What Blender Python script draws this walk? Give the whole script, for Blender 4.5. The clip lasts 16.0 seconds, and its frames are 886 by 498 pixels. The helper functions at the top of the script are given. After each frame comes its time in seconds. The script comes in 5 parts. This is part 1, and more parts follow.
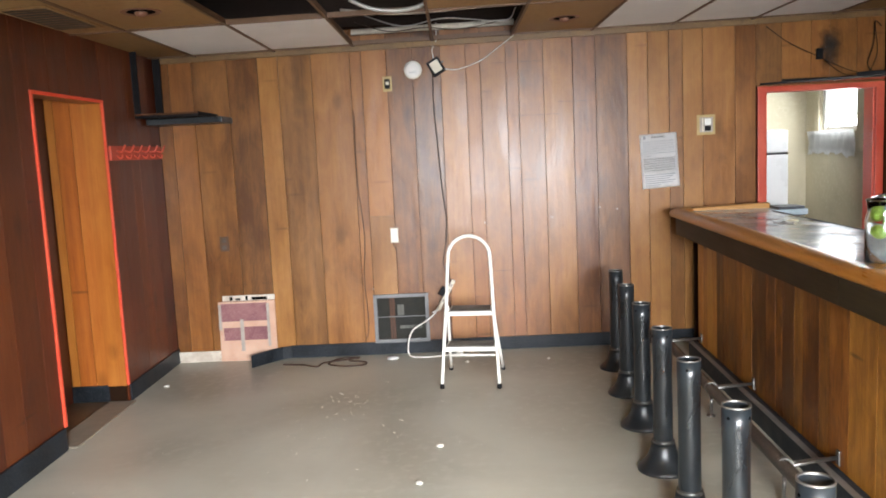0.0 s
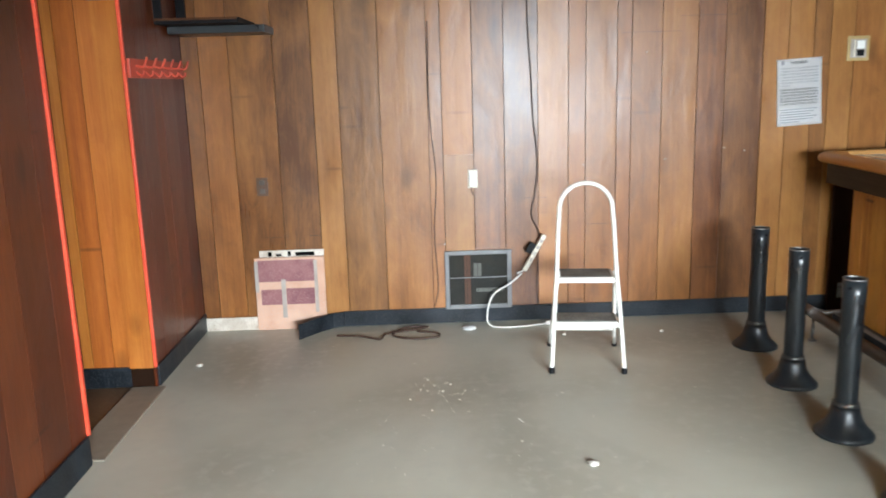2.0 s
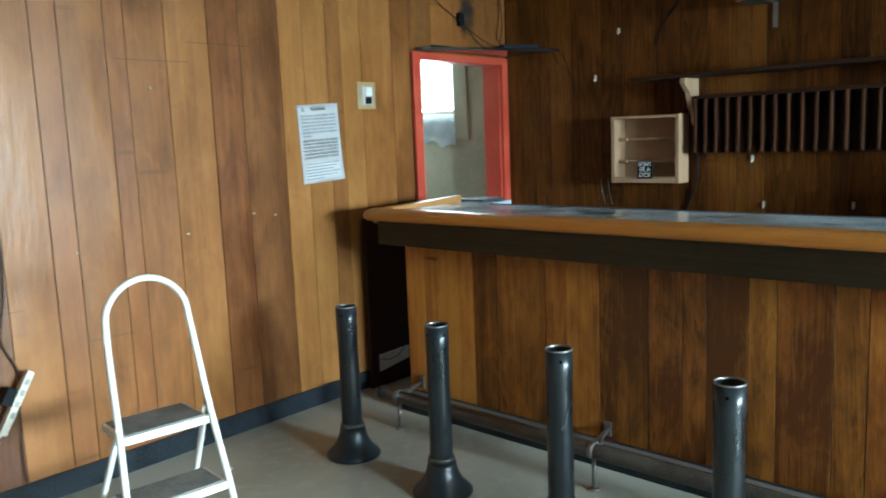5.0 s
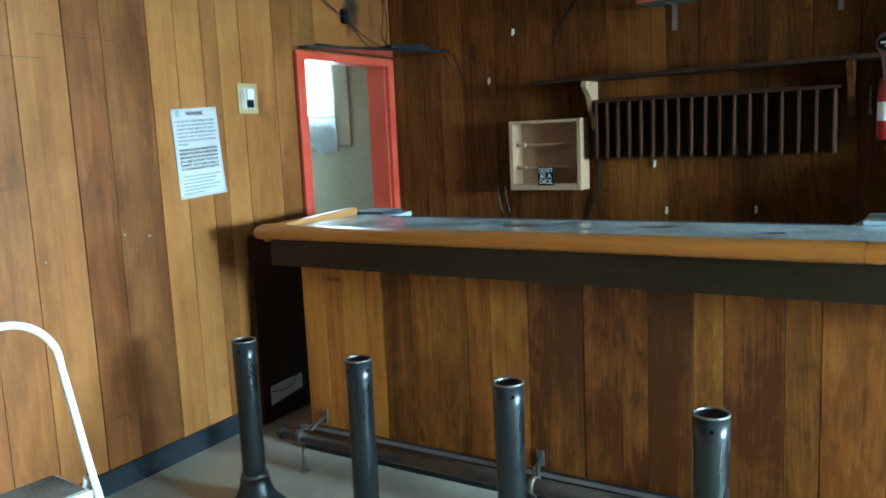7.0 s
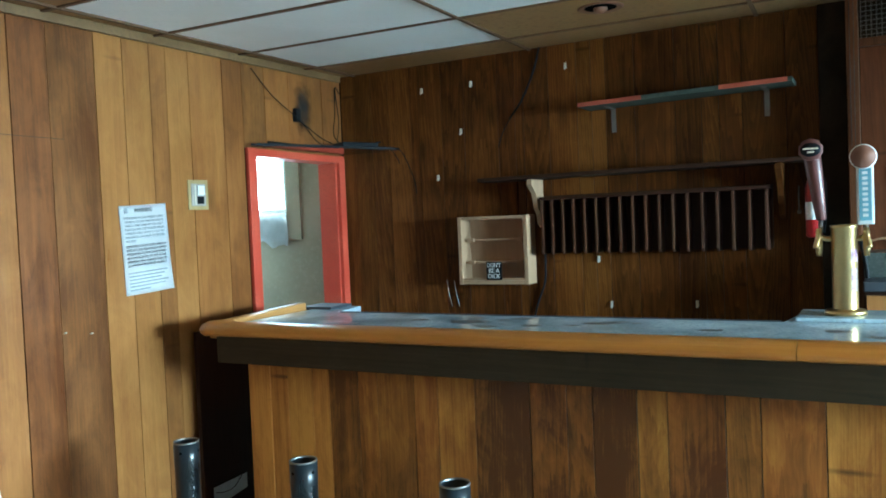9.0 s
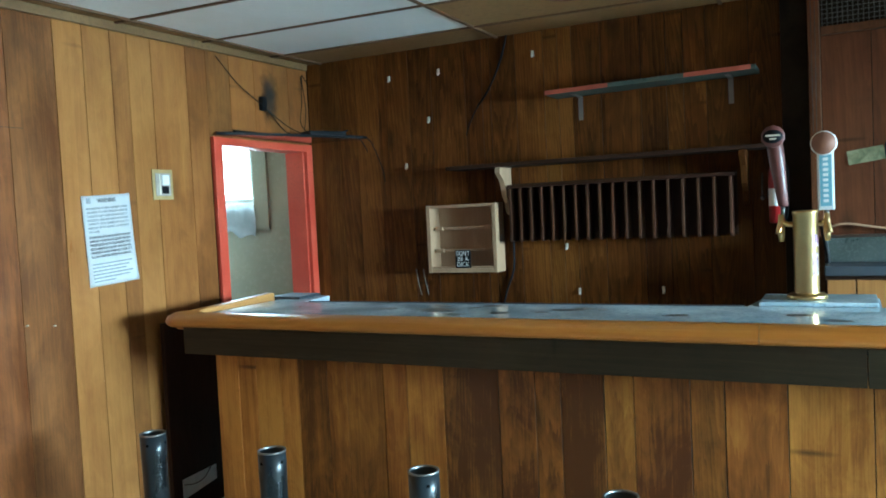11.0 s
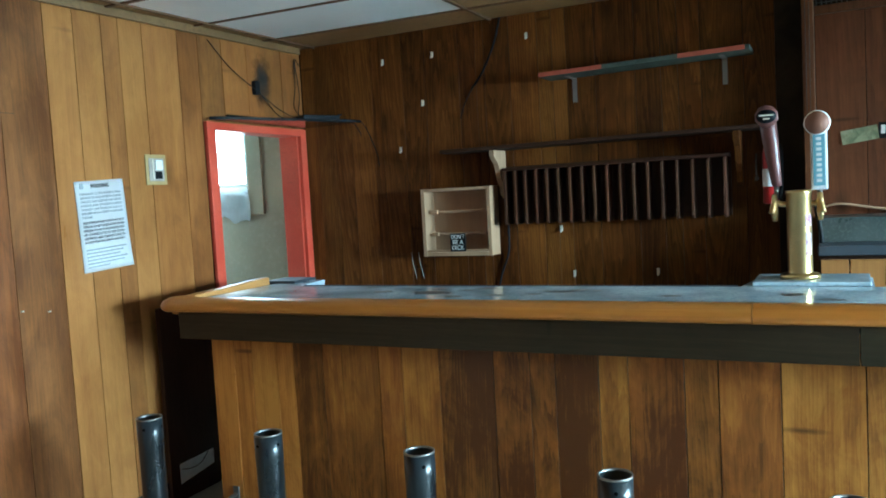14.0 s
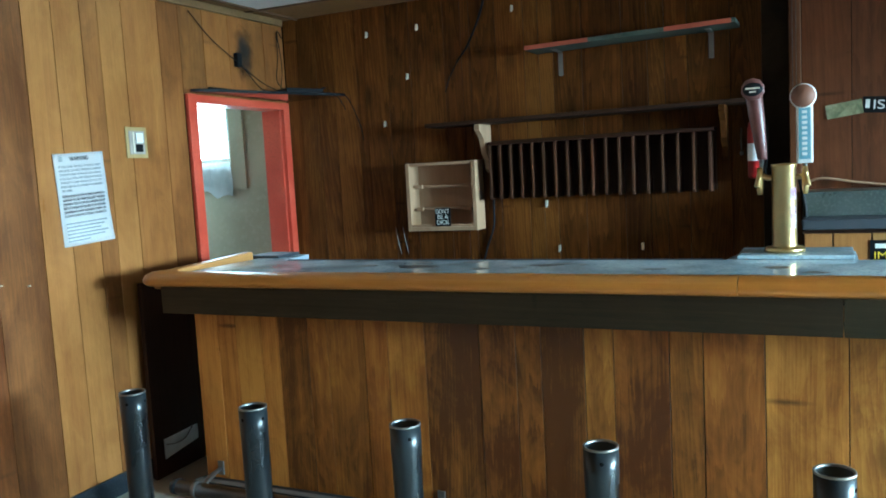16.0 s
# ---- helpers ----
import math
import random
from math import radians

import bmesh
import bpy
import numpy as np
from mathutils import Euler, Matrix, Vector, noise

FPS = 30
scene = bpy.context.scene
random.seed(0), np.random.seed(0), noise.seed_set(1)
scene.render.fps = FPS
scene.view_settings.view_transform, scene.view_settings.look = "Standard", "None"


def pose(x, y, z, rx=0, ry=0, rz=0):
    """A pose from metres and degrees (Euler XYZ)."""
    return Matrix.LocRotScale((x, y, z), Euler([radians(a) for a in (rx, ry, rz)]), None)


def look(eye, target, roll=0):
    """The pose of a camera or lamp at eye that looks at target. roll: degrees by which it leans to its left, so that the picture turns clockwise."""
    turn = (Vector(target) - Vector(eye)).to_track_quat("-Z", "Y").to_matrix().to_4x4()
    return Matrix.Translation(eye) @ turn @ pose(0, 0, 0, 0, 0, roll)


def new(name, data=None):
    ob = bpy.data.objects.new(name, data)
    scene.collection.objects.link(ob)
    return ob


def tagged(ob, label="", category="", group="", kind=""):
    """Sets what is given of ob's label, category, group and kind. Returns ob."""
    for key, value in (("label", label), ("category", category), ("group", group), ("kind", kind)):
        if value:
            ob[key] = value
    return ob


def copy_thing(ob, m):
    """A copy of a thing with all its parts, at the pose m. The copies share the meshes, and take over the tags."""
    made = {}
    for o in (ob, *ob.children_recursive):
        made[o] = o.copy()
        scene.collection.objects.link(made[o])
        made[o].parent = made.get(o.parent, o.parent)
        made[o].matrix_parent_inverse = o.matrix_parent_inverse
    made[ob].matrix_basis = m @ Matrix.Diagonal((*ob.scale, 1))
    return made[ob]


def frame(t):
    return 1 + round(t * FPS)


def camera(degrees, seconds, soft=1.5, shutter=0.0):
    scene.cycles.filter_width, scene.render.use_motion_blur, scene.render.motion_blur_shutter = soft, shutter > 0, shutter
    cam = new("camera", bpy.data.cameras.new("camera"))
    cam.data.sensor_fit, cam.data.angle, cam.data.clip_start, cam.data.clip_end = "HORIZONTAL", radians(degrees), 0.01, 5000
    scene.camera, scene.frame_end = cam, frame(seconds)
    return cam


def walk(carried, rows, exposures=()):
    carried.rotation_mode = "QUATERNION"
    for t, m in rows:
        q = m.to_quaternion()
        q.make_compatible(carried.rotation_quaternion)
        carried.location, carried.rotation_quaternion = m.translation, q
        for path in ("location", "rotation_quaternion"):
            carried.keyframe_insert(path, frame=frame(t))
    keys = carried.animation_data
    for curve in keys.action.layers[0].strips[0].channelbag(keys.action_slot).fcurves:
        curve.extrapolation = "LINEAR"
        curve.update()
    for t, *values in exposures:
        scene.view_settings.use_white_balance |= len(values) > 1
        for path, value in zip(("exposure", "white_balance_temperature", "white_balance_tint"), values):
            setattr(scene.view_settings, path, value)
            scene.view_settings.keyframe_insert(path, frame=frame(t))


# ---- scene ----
cam = camera(57.9, 16.0, soft=1.8, shutter=0.4)
PATH = [
    (0, (-0.193, 0.151, 1.554), (-0.227, 2.136, 1.314), -2.7),
    (0.5, (-0.258, 0.363, 1.539), (-0.262, 2.348, 1.296), -1.7),
    (1, (-0.503, 0.579, 1.524), (-0.557, 2.554, 1.21), -1.5),
    (1.5, (-0.73, 0.857, 1.478), (-0.757, 2.823, 1.112), -1.7),
    (2, (-0.976, 1.276, 1.529), (-0.934, 3.234, 1.124), -1.7),
    (2.5, (-1.303, 1.541, 1.519), (-1.223, 3.5, 1.123), -2.7),
    (3, (-1.399, 1.877, 1.437), (-0.981, 3.8, 1.078), -1.8),
    (3.5, (-1.414, 2.2, 1.446), (-0.517, 3.963, 1.147), -2.9),
    (4, (-1.542, 2.463, 1.46), (-0.424, 4.101, 1.203), -2.9),
    (4.5, (-1.506, 2.747, 1.412), (-0.174, 4.215, 1.148), -2.5),
    (7, (-1.328, 3.422, 1.44), (0.383, 4.418, 1.159), -2.6),
    (7.5, (-1.326, 3.415, 1.442), (0.4, 4.384, 1.157), -2.6),
    (8, (-1.331, 3.409, 1.473), (0.421, 4.349, 1.253), -2.5),
    (8.5, (-1.333, 3.396, 1.485), (0.444, 4.312, 1.41), -2.5),
    (9, (-1.345, 3.383, 1.479), (0.442, 4.279, 1.411), -2.4),
    (11.5, (-1.334, 3.373, 1.472), (0.489, 4.189, 1.37), -2.8),
    (12, (-1.329, 3.375, 1.46), (0.498, 4.181, 1.355), -2.8),
    (12.5, (-1.337, 3.365, 1.472), (0.491, 4.169, 1.356), -2.9),
    (13, (-1.335, 3.357, 1.473), (0.495, 4.154, 1.351), -3.2),
    (13.5, (-1.341, 3.365, 1.461), (0.488, 4.166, 1.342), -3.1),
    (14, (-1.338, 3.366, 1.463), (0.479, 4.189, 1.328), -3.2),
    (14.5, (-1.334, 3.373, 1.459), (0.487, 4.185, 1.304), -3.1),
    (15, (-1.329, 3.365, 1.462), (0.494, 4.17, 1.291), -3.0),
    (15.5, (-1.327, 3.374, 1.456), (0.499, 4.169, 1.272), -3.0),
    (16, (-1.326, 3.38, 1.446), (0.503, 4.167, 1.253), -3.1),
]
EXPOSURES = [(0, -0.5, 6350, 12), (2.5, -0.36, 5750, 3), (4.0, -0.36, 5400, -5), (7, 0.06, 4600, -17), (16, 0.02, 4580, -16)]
walk(cam, [(t, look(eye, target, roll)) for t, eye, target, roll in PATH], EXPOSURES)

# ---- light ----
world = bpy.data.worlds.new("sky")
scene.world = world
world.use_nodes = True
sky = world.node_tree.nodes.new("ShaderNodeTexSky")
sky.sky_type, sky.sun_disc = "NISHITA", False
sky.sun_elevation, sky.sun_rotation = radians(40), radians(150)
world.node_tree.links.new(sky.outputs[0], world.node_tree.nodes["Background"].inputs[0])
world.node_tree.nodes["Background"].inputs[1].default_value = 0.12


def area(name, m, w, h, power, colour, spread=180):
    data = bpy.data.lights.new(name, "AREA")
    data.shape, data.size, data.size_y, data.energy, data.color = "RECTANGLE", w, h, power, colour
    data.spread = radians(spread)
    ob = new(name, data)
    ob.matrix_basis = m
    return ob


SOUTH, NORTH, WEST = -1.9, 6.303, -2.42
# daylight in the window openings
area("window_daylight_main", look((0.78, SOUTH + 0.06, 1.50), (0.62, 1.3, -1.60)), 2.3, 1.15, 1280, (0.95, 0.985, 1.0), 115)
area("window_daylight_kitchen", look((3.12, 7.16, 1.9), (1.5, 7.0, 1.4)), 0.62, 0.62, 30, (0.92, 0.97, 1.0))
area("window_daylight_hall", look((-2.68, 2.35, 1.5), (-2.68, 5.4, 0.9)), 0.22, 1.2, 7, (1.0, 0.95, 0.88))


# ---- materials ----
def nodes_of(name):
    m = bpy.data.materials.new(name)
    m.use_nodes = True
    t = m.node_tree
    return m, t.nodes, t.links, t.nodes["Principled BSDF"]


def plain(name, colour, rough=0.5, metal=0.0, vary=0.12, scale=18.0, bump=0.05, **extra):
    m, n, l, b = nodes_of(name)
    tc = n.new("ShaderNodeTexCoord")
    a = n.new("ShaderNodeTexNoise")
    a.inputs["Scale"].default_value, a.inputs["Detail"].default_value = scale, 6
    c = n.new("ShaderNodeTexNoise")
    c.inputs["Scale"].default_value, c.inputs["Detail"].default_value = scale / 7, 4
    add = n.new("ShaderNodeMath")
    add.operation = "ADD"
    ramp = n.new("ShaderNodeValToRGB")
    half = n.new("ShaderNodeMath")
    half.operation, half.inputs[1].default_value = "MULTIPLY", 0.5
    ramp.color_ramp.elements[0].position, ramp.color_ramp.elements[1].position = 0.35, 0.65
    ramp.color_ramp.elements[0].color = (*[v * (1 - vary) for v in colour], 1)
    ramp.color_ramp.elements[1].color = (*[min(1, v * (1 + vary)) for v in colour], 1)
    l.new(tc.outputs["Object"], a.inputs["Vector"])
    l.new(tc.outputs["Object"], c.inputs["Vector"])
    l.new(a.outputs["Fac"], add.inputs[0])
    l.new(c.outputs["Fac"], add.inputs[1])
    l.new(add.outputs[0], half.inputs[0])
    l.new(half.outputs[0], ramp.inputs["Fac"])
    l.new(ramp.outputs["Color"], b.inputs["Base Color"])
    rr = n.new("ShaderNodeMapRange")
    rr.inputs["From Min"].default_value, rr.inputs["From Max"].default_value = 0.3, 0.7
    rr.inputs["To Min"].default_value, rr.inputs["To Max"].default_value = max(0.02, rough - 0.08), min(1, rough + 0.08)
    l.new(c.outputs["Fac"], rr.inputs["Value"])
    l.new(rr.outputs[0], b.inputs["Roughness"])
    b.inputs["Metallic"].default_value = metal
    if bump:
        bp = n.new("ShaderNodeBump")
        bp.inputs["Strength"].default_value, bp.inputs["Distance"].default_value = bump, 0.01
        l.new(a.outputs["Fac"], bp.inputs["Height"])
        l.new(bp.outputs["Normal"], b.inputs["Normal"])
    for key, value in extra.items():
        b.inputs[key.replace("_", " ")].default_value = value
    return m


def wood(name, dark, mid, light, rough=0.38, spread=0.5, axis="Z", bump=0.06, stain=0.5, coat=0.0, spec=0.5, red=1.0, figure=0.16, mottle=0.6, fibre=0.7, wear=0.7):
    """Board with its grain along axis; tone, figure and hue shift from object to object."""
    m, n, l, b = nodes_of(name)
    tc, info = n.new("ShaderNodeTexCoord"), n.new("ShaderNodeObjectInfo")

    def maths(op, x, y=None, z=None):
        q = n.new("ShaderNodeMath")
        q.operation = op
        for k, value in enumerate((x, y, z)):
            if value is None:
                continue
            if isinstance(value, (int, float)):
                q.inputs[k].default_value = value
            else:
                l.new(value, q.inputs[k])
        return q.outputs[0]

    rnd = info.outputs["Random"]
    rnd2 = maths("FRACT", maths("MULTIPLY", rnd, 7.31))
    rnd3 = maths("FRACT", maths("MULTIPLY", rnd, 23.17))

    def stretched(along, across, shift):
        """Board coordinates, scaled along and across the grain and moved board by board."""
        comb = n.new("ShaderNodeCombineXYZ")
        for k, source in enumerate((rnd, rnd2, rnd3)):
            l.new(source, comb.inputs[k])
        move = n.new("ShaderNodeVectorMath")
        move.operation, move.inputs[1].default_value = "MULTIPLY_ADD", (shift, shift, shift)
        mp = n.new("ShaderNodeMapping")
        mp.inputs["Scale"].default_value = tuple(along if a == axis else across for a in "XYZ")
        l.new(tc.outputs["Object"], mp.inputs["Vector"])
        l.new(comb.outputs[0], move.inputs[0])
        l.new(mp.outputs[0], move.inputs[2])
        return move.outputs[0]

    def noise(vector, scale, detail=5, rough_=0.6, bend=0.0):
        t = n.new("ShaderNodeTexNoise")
        t.inputs["Scale"].default_value, t.inputs["Detail"].default_value = scale, detail
        t.inputs["Roughness"].default_value, t.inputs["Distortion"].default_value = rough_, bend
        l.new(vector, t.inputs["Vector"])
        return t.outputs["Fac"]

    # flat-sawn figure: stretched growth rings round a heart that lies beside each board
    ring = n.new("ShaderNodeTexWave")
    ring.wave_type, ring.rings_direction, ring.wave_profile = "RINGS", "SPHERICAL", "SAW"
    ring.inputs["Scale"].default_value, ring.inputs["Distortion"].default_value = 34.0, 7.0
    ring.inputs["Detail"].default_value, ring.inputs["Detail Scale"].default_value = 4.0, 1.6
    l.new(stretched(0.06, 1.0, -0.32), ring.inputs["Vector"])
    pores = noise(stretched(4.0, 170.0, 60.0), 1.0, 5, 0.75)
    streaks = noise(stretched(0.5, 34.0, 40.0), 1.0, 5, 0.65)
    blotch = noise(stretched(0.9, 2.2, 30.0), 1.5, 5, 0.55, 0.5)
    mot = noise(stretched(3.5, 8.0, 20.0), 1.0, 8, 0.72, 0.8)
    tone = maths("MULTIPLY_ADD", maths("SUBTRACT", ring.outputs["Fac"], 0.5), figure, 0.5)
    for source, k in ((pores, fibre * 0.55), (streaks, fibre), (rnd, spread), (blotch, stain), (mot, mottle)):
        tone = maths("MULTIPLY_ADD", maths("SUBTRACT", source, 0.5), k, tone)
    ramp = n.new("ShaderNodeValToRGB")
    e = ramp.color_ramp.elements
    e[0].position, e[0].color = 0.12, (*dark, 1)
    e[1].position, e[1].color = 0.88, (*light, 1)
    e.new(0.5).color = (*mid, 1)
    l.new(tone, ramp.inputs["Fac"])
    # scattered small knots, dents and dark scratches
    def marks(vector, scale, lo, hi, deep):
        vor = n.new("ShaderNodeTexVoronoi")
        vor.inputs["Scale"].default_value = scale
        l.new(vector, vor.inputs["Vector"])
        kr = n.new("ShaderNodeMapRange")
        kr.inputs["From Min"].default_value, kr.inputs["From Max"].default_value = lo, hi
        kr.inputs["To Min"].default_value, kr.inputs["To Max"].default_value = 1.0 - deep, 1.0
        l.new(vor.outputs["Distance"], kr.inputs["Value"])
        return kr.outputs[0]
    worn = maths("MULTIPLY", marks(stretched(2.0, 4.0, 37.0), 1.0, 0.06, 0.20, 0.7 * wear), marks(stretched(9.0, 1.2, 51.0), 1.0, 0.03, 0.12, 0.7 * wear))
    mix = n.new("ShaderNodeMixRGB")
    mix.blend_type, mix.inputs["Fac"].default_value = "MULTIPLY", 1.0
    l.new(ramp.outputs["Color"], mix.inputs["Color1"])
    l.new(worn, mix.inputs["Color2"])
    # some boards lean to red
    lean = n.new("ShaderNodeMixRGB")
    lean.blend_type, lean.inputs["Color2"].default_value = "MULTIPLY", (1.0, 0.78, 0.72, 1)
    l.new(maths("MULTIPLY", rnd2, red), lean.inputs["Fac"])
    l.new(mix.outputs["Color"], lean.inputs["Color1"])
    l.new(lean.outputs["Color"], b.inputs["Base Color"])
    l.new(maths("MULTIPLY_ADD", maths("SUBTRACT", blotch, 0.5), 0.3, maths("MULTIPLY_ADD", maths("SUBTRACT", pores, 0.5), 0.12, rough)), b.inputs["Roughness"])
    b.inputs["Specular IOR Level"].default_value = spec
    b.inputs["Coat Weight"].default_value, b.inputs["Coat Roughness"].default_value = coat, 0.22
    normal = None
    for source, strength, depth in ((streaks, bump, 0.01), (blotch, 0.22, 0.03), (mot, 0.05, 0.01)):
        bp = n.new("ShaderNodeBump")
        bp.inputs["Strength"].default_value, bp.inputs["Distance"].default_value = strength, depth
        l.new(source, bp.inputs["Height"])
        if normal:
            l.new(normal, bp.inputs["Normal"])
        normal = bp.outputs["Normal"]
    l.new(normal, b.inputs["Normal"])
    l.new(normal, b.inputs["Coat Normal"])
    return m


def blotched(name, a, c, d, scale, rough, bump=0.1, streak=(1, 1, 1), lo=0.35, hi=0.65):
    """Worn surface: colour a to c by a coarse noise, with fine specks of d."""
    m, n, l, b = nodes_of(name)
    tc, mp = n.new("ShaderNodeTexCoord"), n.new("ShaderNodeMapping")
    mp.inputs["Scale"].default_value = streak
    l.new(tc.outputs["Object"], mp.inputs["Vector"])
    big, fine = n.new("ShaderNodeTexNoise"), n.new("ShaderNodeTexNoise")
    big.inputs["Scale"].default_value, big.inputs["Detail"].default_value, big.inputs["Distortion"].default_value = scale, 8, 0.6
    fine.inputs["Scale"].default_value, fine.inputs["Detail"].default_value = scale * 22, 6
    l.new(mp.outputs[0], big.inputs["Vector"])
    l.new(tc.outputs["Object"], fine.inputs["Vector"])
    r1, r2 = n.new("ShaderNodeValToRGB"), n.new("ShaderNodeValToRGB")
    r1.color_ramp.elements[0].position, r1.color_ramp.elements[1].position = lo, hi
    r1.color_ramp.elements[0].color, r1.color_ramp.elements[1].color = (*a, 1), (*c, 1)
    r2.color_ramp.elements[0].position, r2.color_ramp.elements[1].position = 0.5, 0.72
    r2.color_ramp.elements[0].color, r2.color_ramp.elements[1].color = (0, 0, 0, 1), (0.8, 0.8, 0.8, 1)
    mix = n.new("ShaderNodeMixRGB")
    mix.inputs["Color2"].default_value = (*d, 1)
    l.new(big.outputs["Fac"], r1.inputs["Fac"])
    l.new(fine.outputs["Fac"], r2.inputs["Fac"])
    l.new(r2.outputs["Color"], mix.inputs["Fac"])
    l.new(r1.outputs["Color"], mix.inputs["Color1"])
    l.new(mix.outputs["Color"], b.inputs["Base Color"])
    rr = n.new("ShaderNodeMapRange")
    rr.inputs["From Min"].default_value, rr.inputs["From Max"].default_value = 0.3, 0.7
    rr.inputs["To Min"].default_value, rr.inputs["To Max"].default_value = rough - 0.1, rough + 0.1
    l.new(big.outputs["Fac"], rr.inputs["Value"])
    l.new(rr.outputs[0], b.inputs["Roughness"])
    bp = n.new("ShaderNodeBump")
    bp.inputs["Strength"].default_value, bp.inputs["Distance"].default_value = bump, 0.01
    l.new(fine.outputs["Fac"], bp.inputs["Height"])
    l.new(bp.outputs["Normal"], b.inputs["Normal"])
    return m


PANEL = wood("varnished panelling", (0.090, 0.034, 0.009), (0.220, 0.096, 0.024), (0.345, 0.165, 0.043), 0.34, 0.55, spec=0.42, red=0.75, figure=0.08, stain=0.85, mottle=0.75, fibre=0.45, wear=0.45)
PANEL_WEST = wood("dark red panelling", (0.040, 0.0075, 0.0025), (0.092, 0.0215, 0.005), (0.16, 0.044, 0.011), 0.36, 0.3, spec=0.4, stain=0.7, figure=0.1, fibre=0.4)
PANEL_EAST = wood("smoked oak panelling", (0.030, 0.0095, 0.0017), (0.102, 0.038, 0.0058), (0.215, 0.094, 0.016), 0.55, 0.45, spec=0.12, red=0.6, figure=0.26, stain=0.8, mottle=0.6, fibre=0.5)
PANEL_BAR = wood("bar front panelling", (0.085, 0.028, 0.004), (0.30, 0.122, 0.016), (0.54, 0.27, 0.045), 0.40, 0.72, spec=0.35, red=0.8, figure=0.13, stain=0.95, mottle=1.0, fibre=0.6, wear=0.9)
PANEL_HALL = wood("orange panelling", (0.22, 0.058, 0.007), (0.36, 0.118, 0.015), (0.48, 0.19, 0.030), 0.4, 0.35, figure=0.1, stain=0.4)
NOSE = wood("honey bar rail", (0.28, 0.100, 0.014), (0.41, 0.165, 0.022), (0.52, 0.25, 0.042), 0.32, 0.05, "Y", 0.04, 0.4, red=0.2, figure=0.05, mottle=0.3, wear=0.3)
DARKWOOD = wood("dark stained wood", (0.018, 0.009, 0.005), (0.035, 0.016, 0.008), (0.05, 0.024, 0.012), 0.6, 0.2, spec=0.2)
FASCIA = wood("grey brown fascia", (0.014, 0.0105, 0.0045), (0.030, 0.0225, 0.0095), (0.054, 0.040, 0.018), 0.55, 0.2, "Y", spec=0.2)
PINE = wood("light pine", (0.30, 0.19, 0.105), (0.39, 0.255, 0.145), (0.48, 0.33, 0.20), 0.5, 0.2, "Z", 0.05, 0.2, red=0.0, figure=0.1, wear=0.2)
YELLOWWOOD = wood("yellow cupboard wood", (0.22, 0.115, 0.028), (0.32, 0.175, 0.045), (0.42, 0.24, 0.07), 0.45, 0.3)
def dull(material, level):
    material.node_tree.nodes["Principled BSDF"].inputs["Specular IOR Level"].default_value = level


BACKING = plain("dark joint backing", (0.02, 0.01, 0.006), 0.9)
CEILING_TAN = blotched("tan ceiling board", (0.24, 0.13, 0.045), (0.31, 0.18, 0.07), (0.2, 0.11, 0.04), 1.5, 0.55)
CEILING_WHITE = blotched("white ceiling panel", (0.80, 0.80, 0.79), (0.86, 0.86, 0.86), (0.8, 0.8, 0.8), 2.0, 0.8, 0.02)
PLENUM = plain("dark plenum", (0.03, 0.018, 0.013), 0.95)
GRID = plain("ceiling grid rail", (0.115, 0.058, 0.026), 0.55)
WALLANGLE = blotched("tan wall angle", (0.15, 0.085, 0.032), (0.22, 0.13, 0.05), (0.12, 0.07, 0.03), 3, 0.55)
CONCRETE = blotched("worn floor", (0.30, 0.285, 0.225), (0.49, 0.475, 0.395), (0.45, 0.44, 0.37), 0.7, 0.38, 0.010, lo=0.34, hi=0.62)
HALLFLOOR = blotched("dark hall floor", (0.06, 0.035, 0.018), (0.10, 0.06, 0.03), (0.14, 0.09, 0.05), 2, 0.45)
RUBBER = blotched("black rubber base", (0.006, 0.008, 0.011), (0.020, 0.025, 0.032), (0.05, 0.052, 0.052), 5, 0.45)
PLASTER = blotched("beige kitchen plaster", (0.36, 0.32, 0.22), (0.47, 0.42, 0.30), (0.46, 0.41, 0.30), 1.6, 0.75, 0.04)
RED = blotched("red door paint", (0.48, 0.055, 0.028), (0.58, 0.09, 0.045), (0.38, 0.06, 0.03), 4, 0.42)
REDEDGE = blotched("red trim paint", (0.70, 0.06, 0.025), (0.78, 0.10, 0.04), (0.5, 0.05, 0.03), 6, 0.45)
REDBROWN = wood("red brown panel", (0.048, 0.017, 0.006), (0.090, 0.036, 0.012), (0.135, 0.058, 0.020), 0.6, 0.2, spec=0.2, stain=0.4)
WHITEPAINT = plain("white enamel", (0.80, 0.79, 0.75), 0.35, 0, 0.05, 25, 0.02)
LADDERWHITE = plain("cream ladder enamel", (0.80, 0.77, 0.70), 0.35, 0, 0.06, 30, 0.02)
TREAD = blotched("grey dirty tread", (0.10, 0.095, 0.085), (0.2, 0.19, 0.17), (0.4, 0.38, 0.33), 12, 0.8)
BLACKMETAL = blotched("black worn enamel steel", (0.008, 0.010, 0.012), (0.017, 0.022, 0.025), (0.020, 0.024, 0.027), 9, 0.34, 0.008, (1, 1, 0.25))
STEEL = plain("bare worn steel", (0.26, 0.25, 0.235), 0.42, 0.9, 0.25, 40)
DARKSTEEL = blotched("dull foot rail steel", (0.035, 0.028, 0.022), (0.085, 0.070, 0.055), (0.14, 0.12, 0.10), 7, 0.42, 0.02)
COLLAR = plain("worn dark steel collar", (0.09, 0.09, 0.085), 0.4, 0.6, 0.3, 40)
BLACK = plain("black plastic", (0.008, 0.008, 0.009), 0.55)
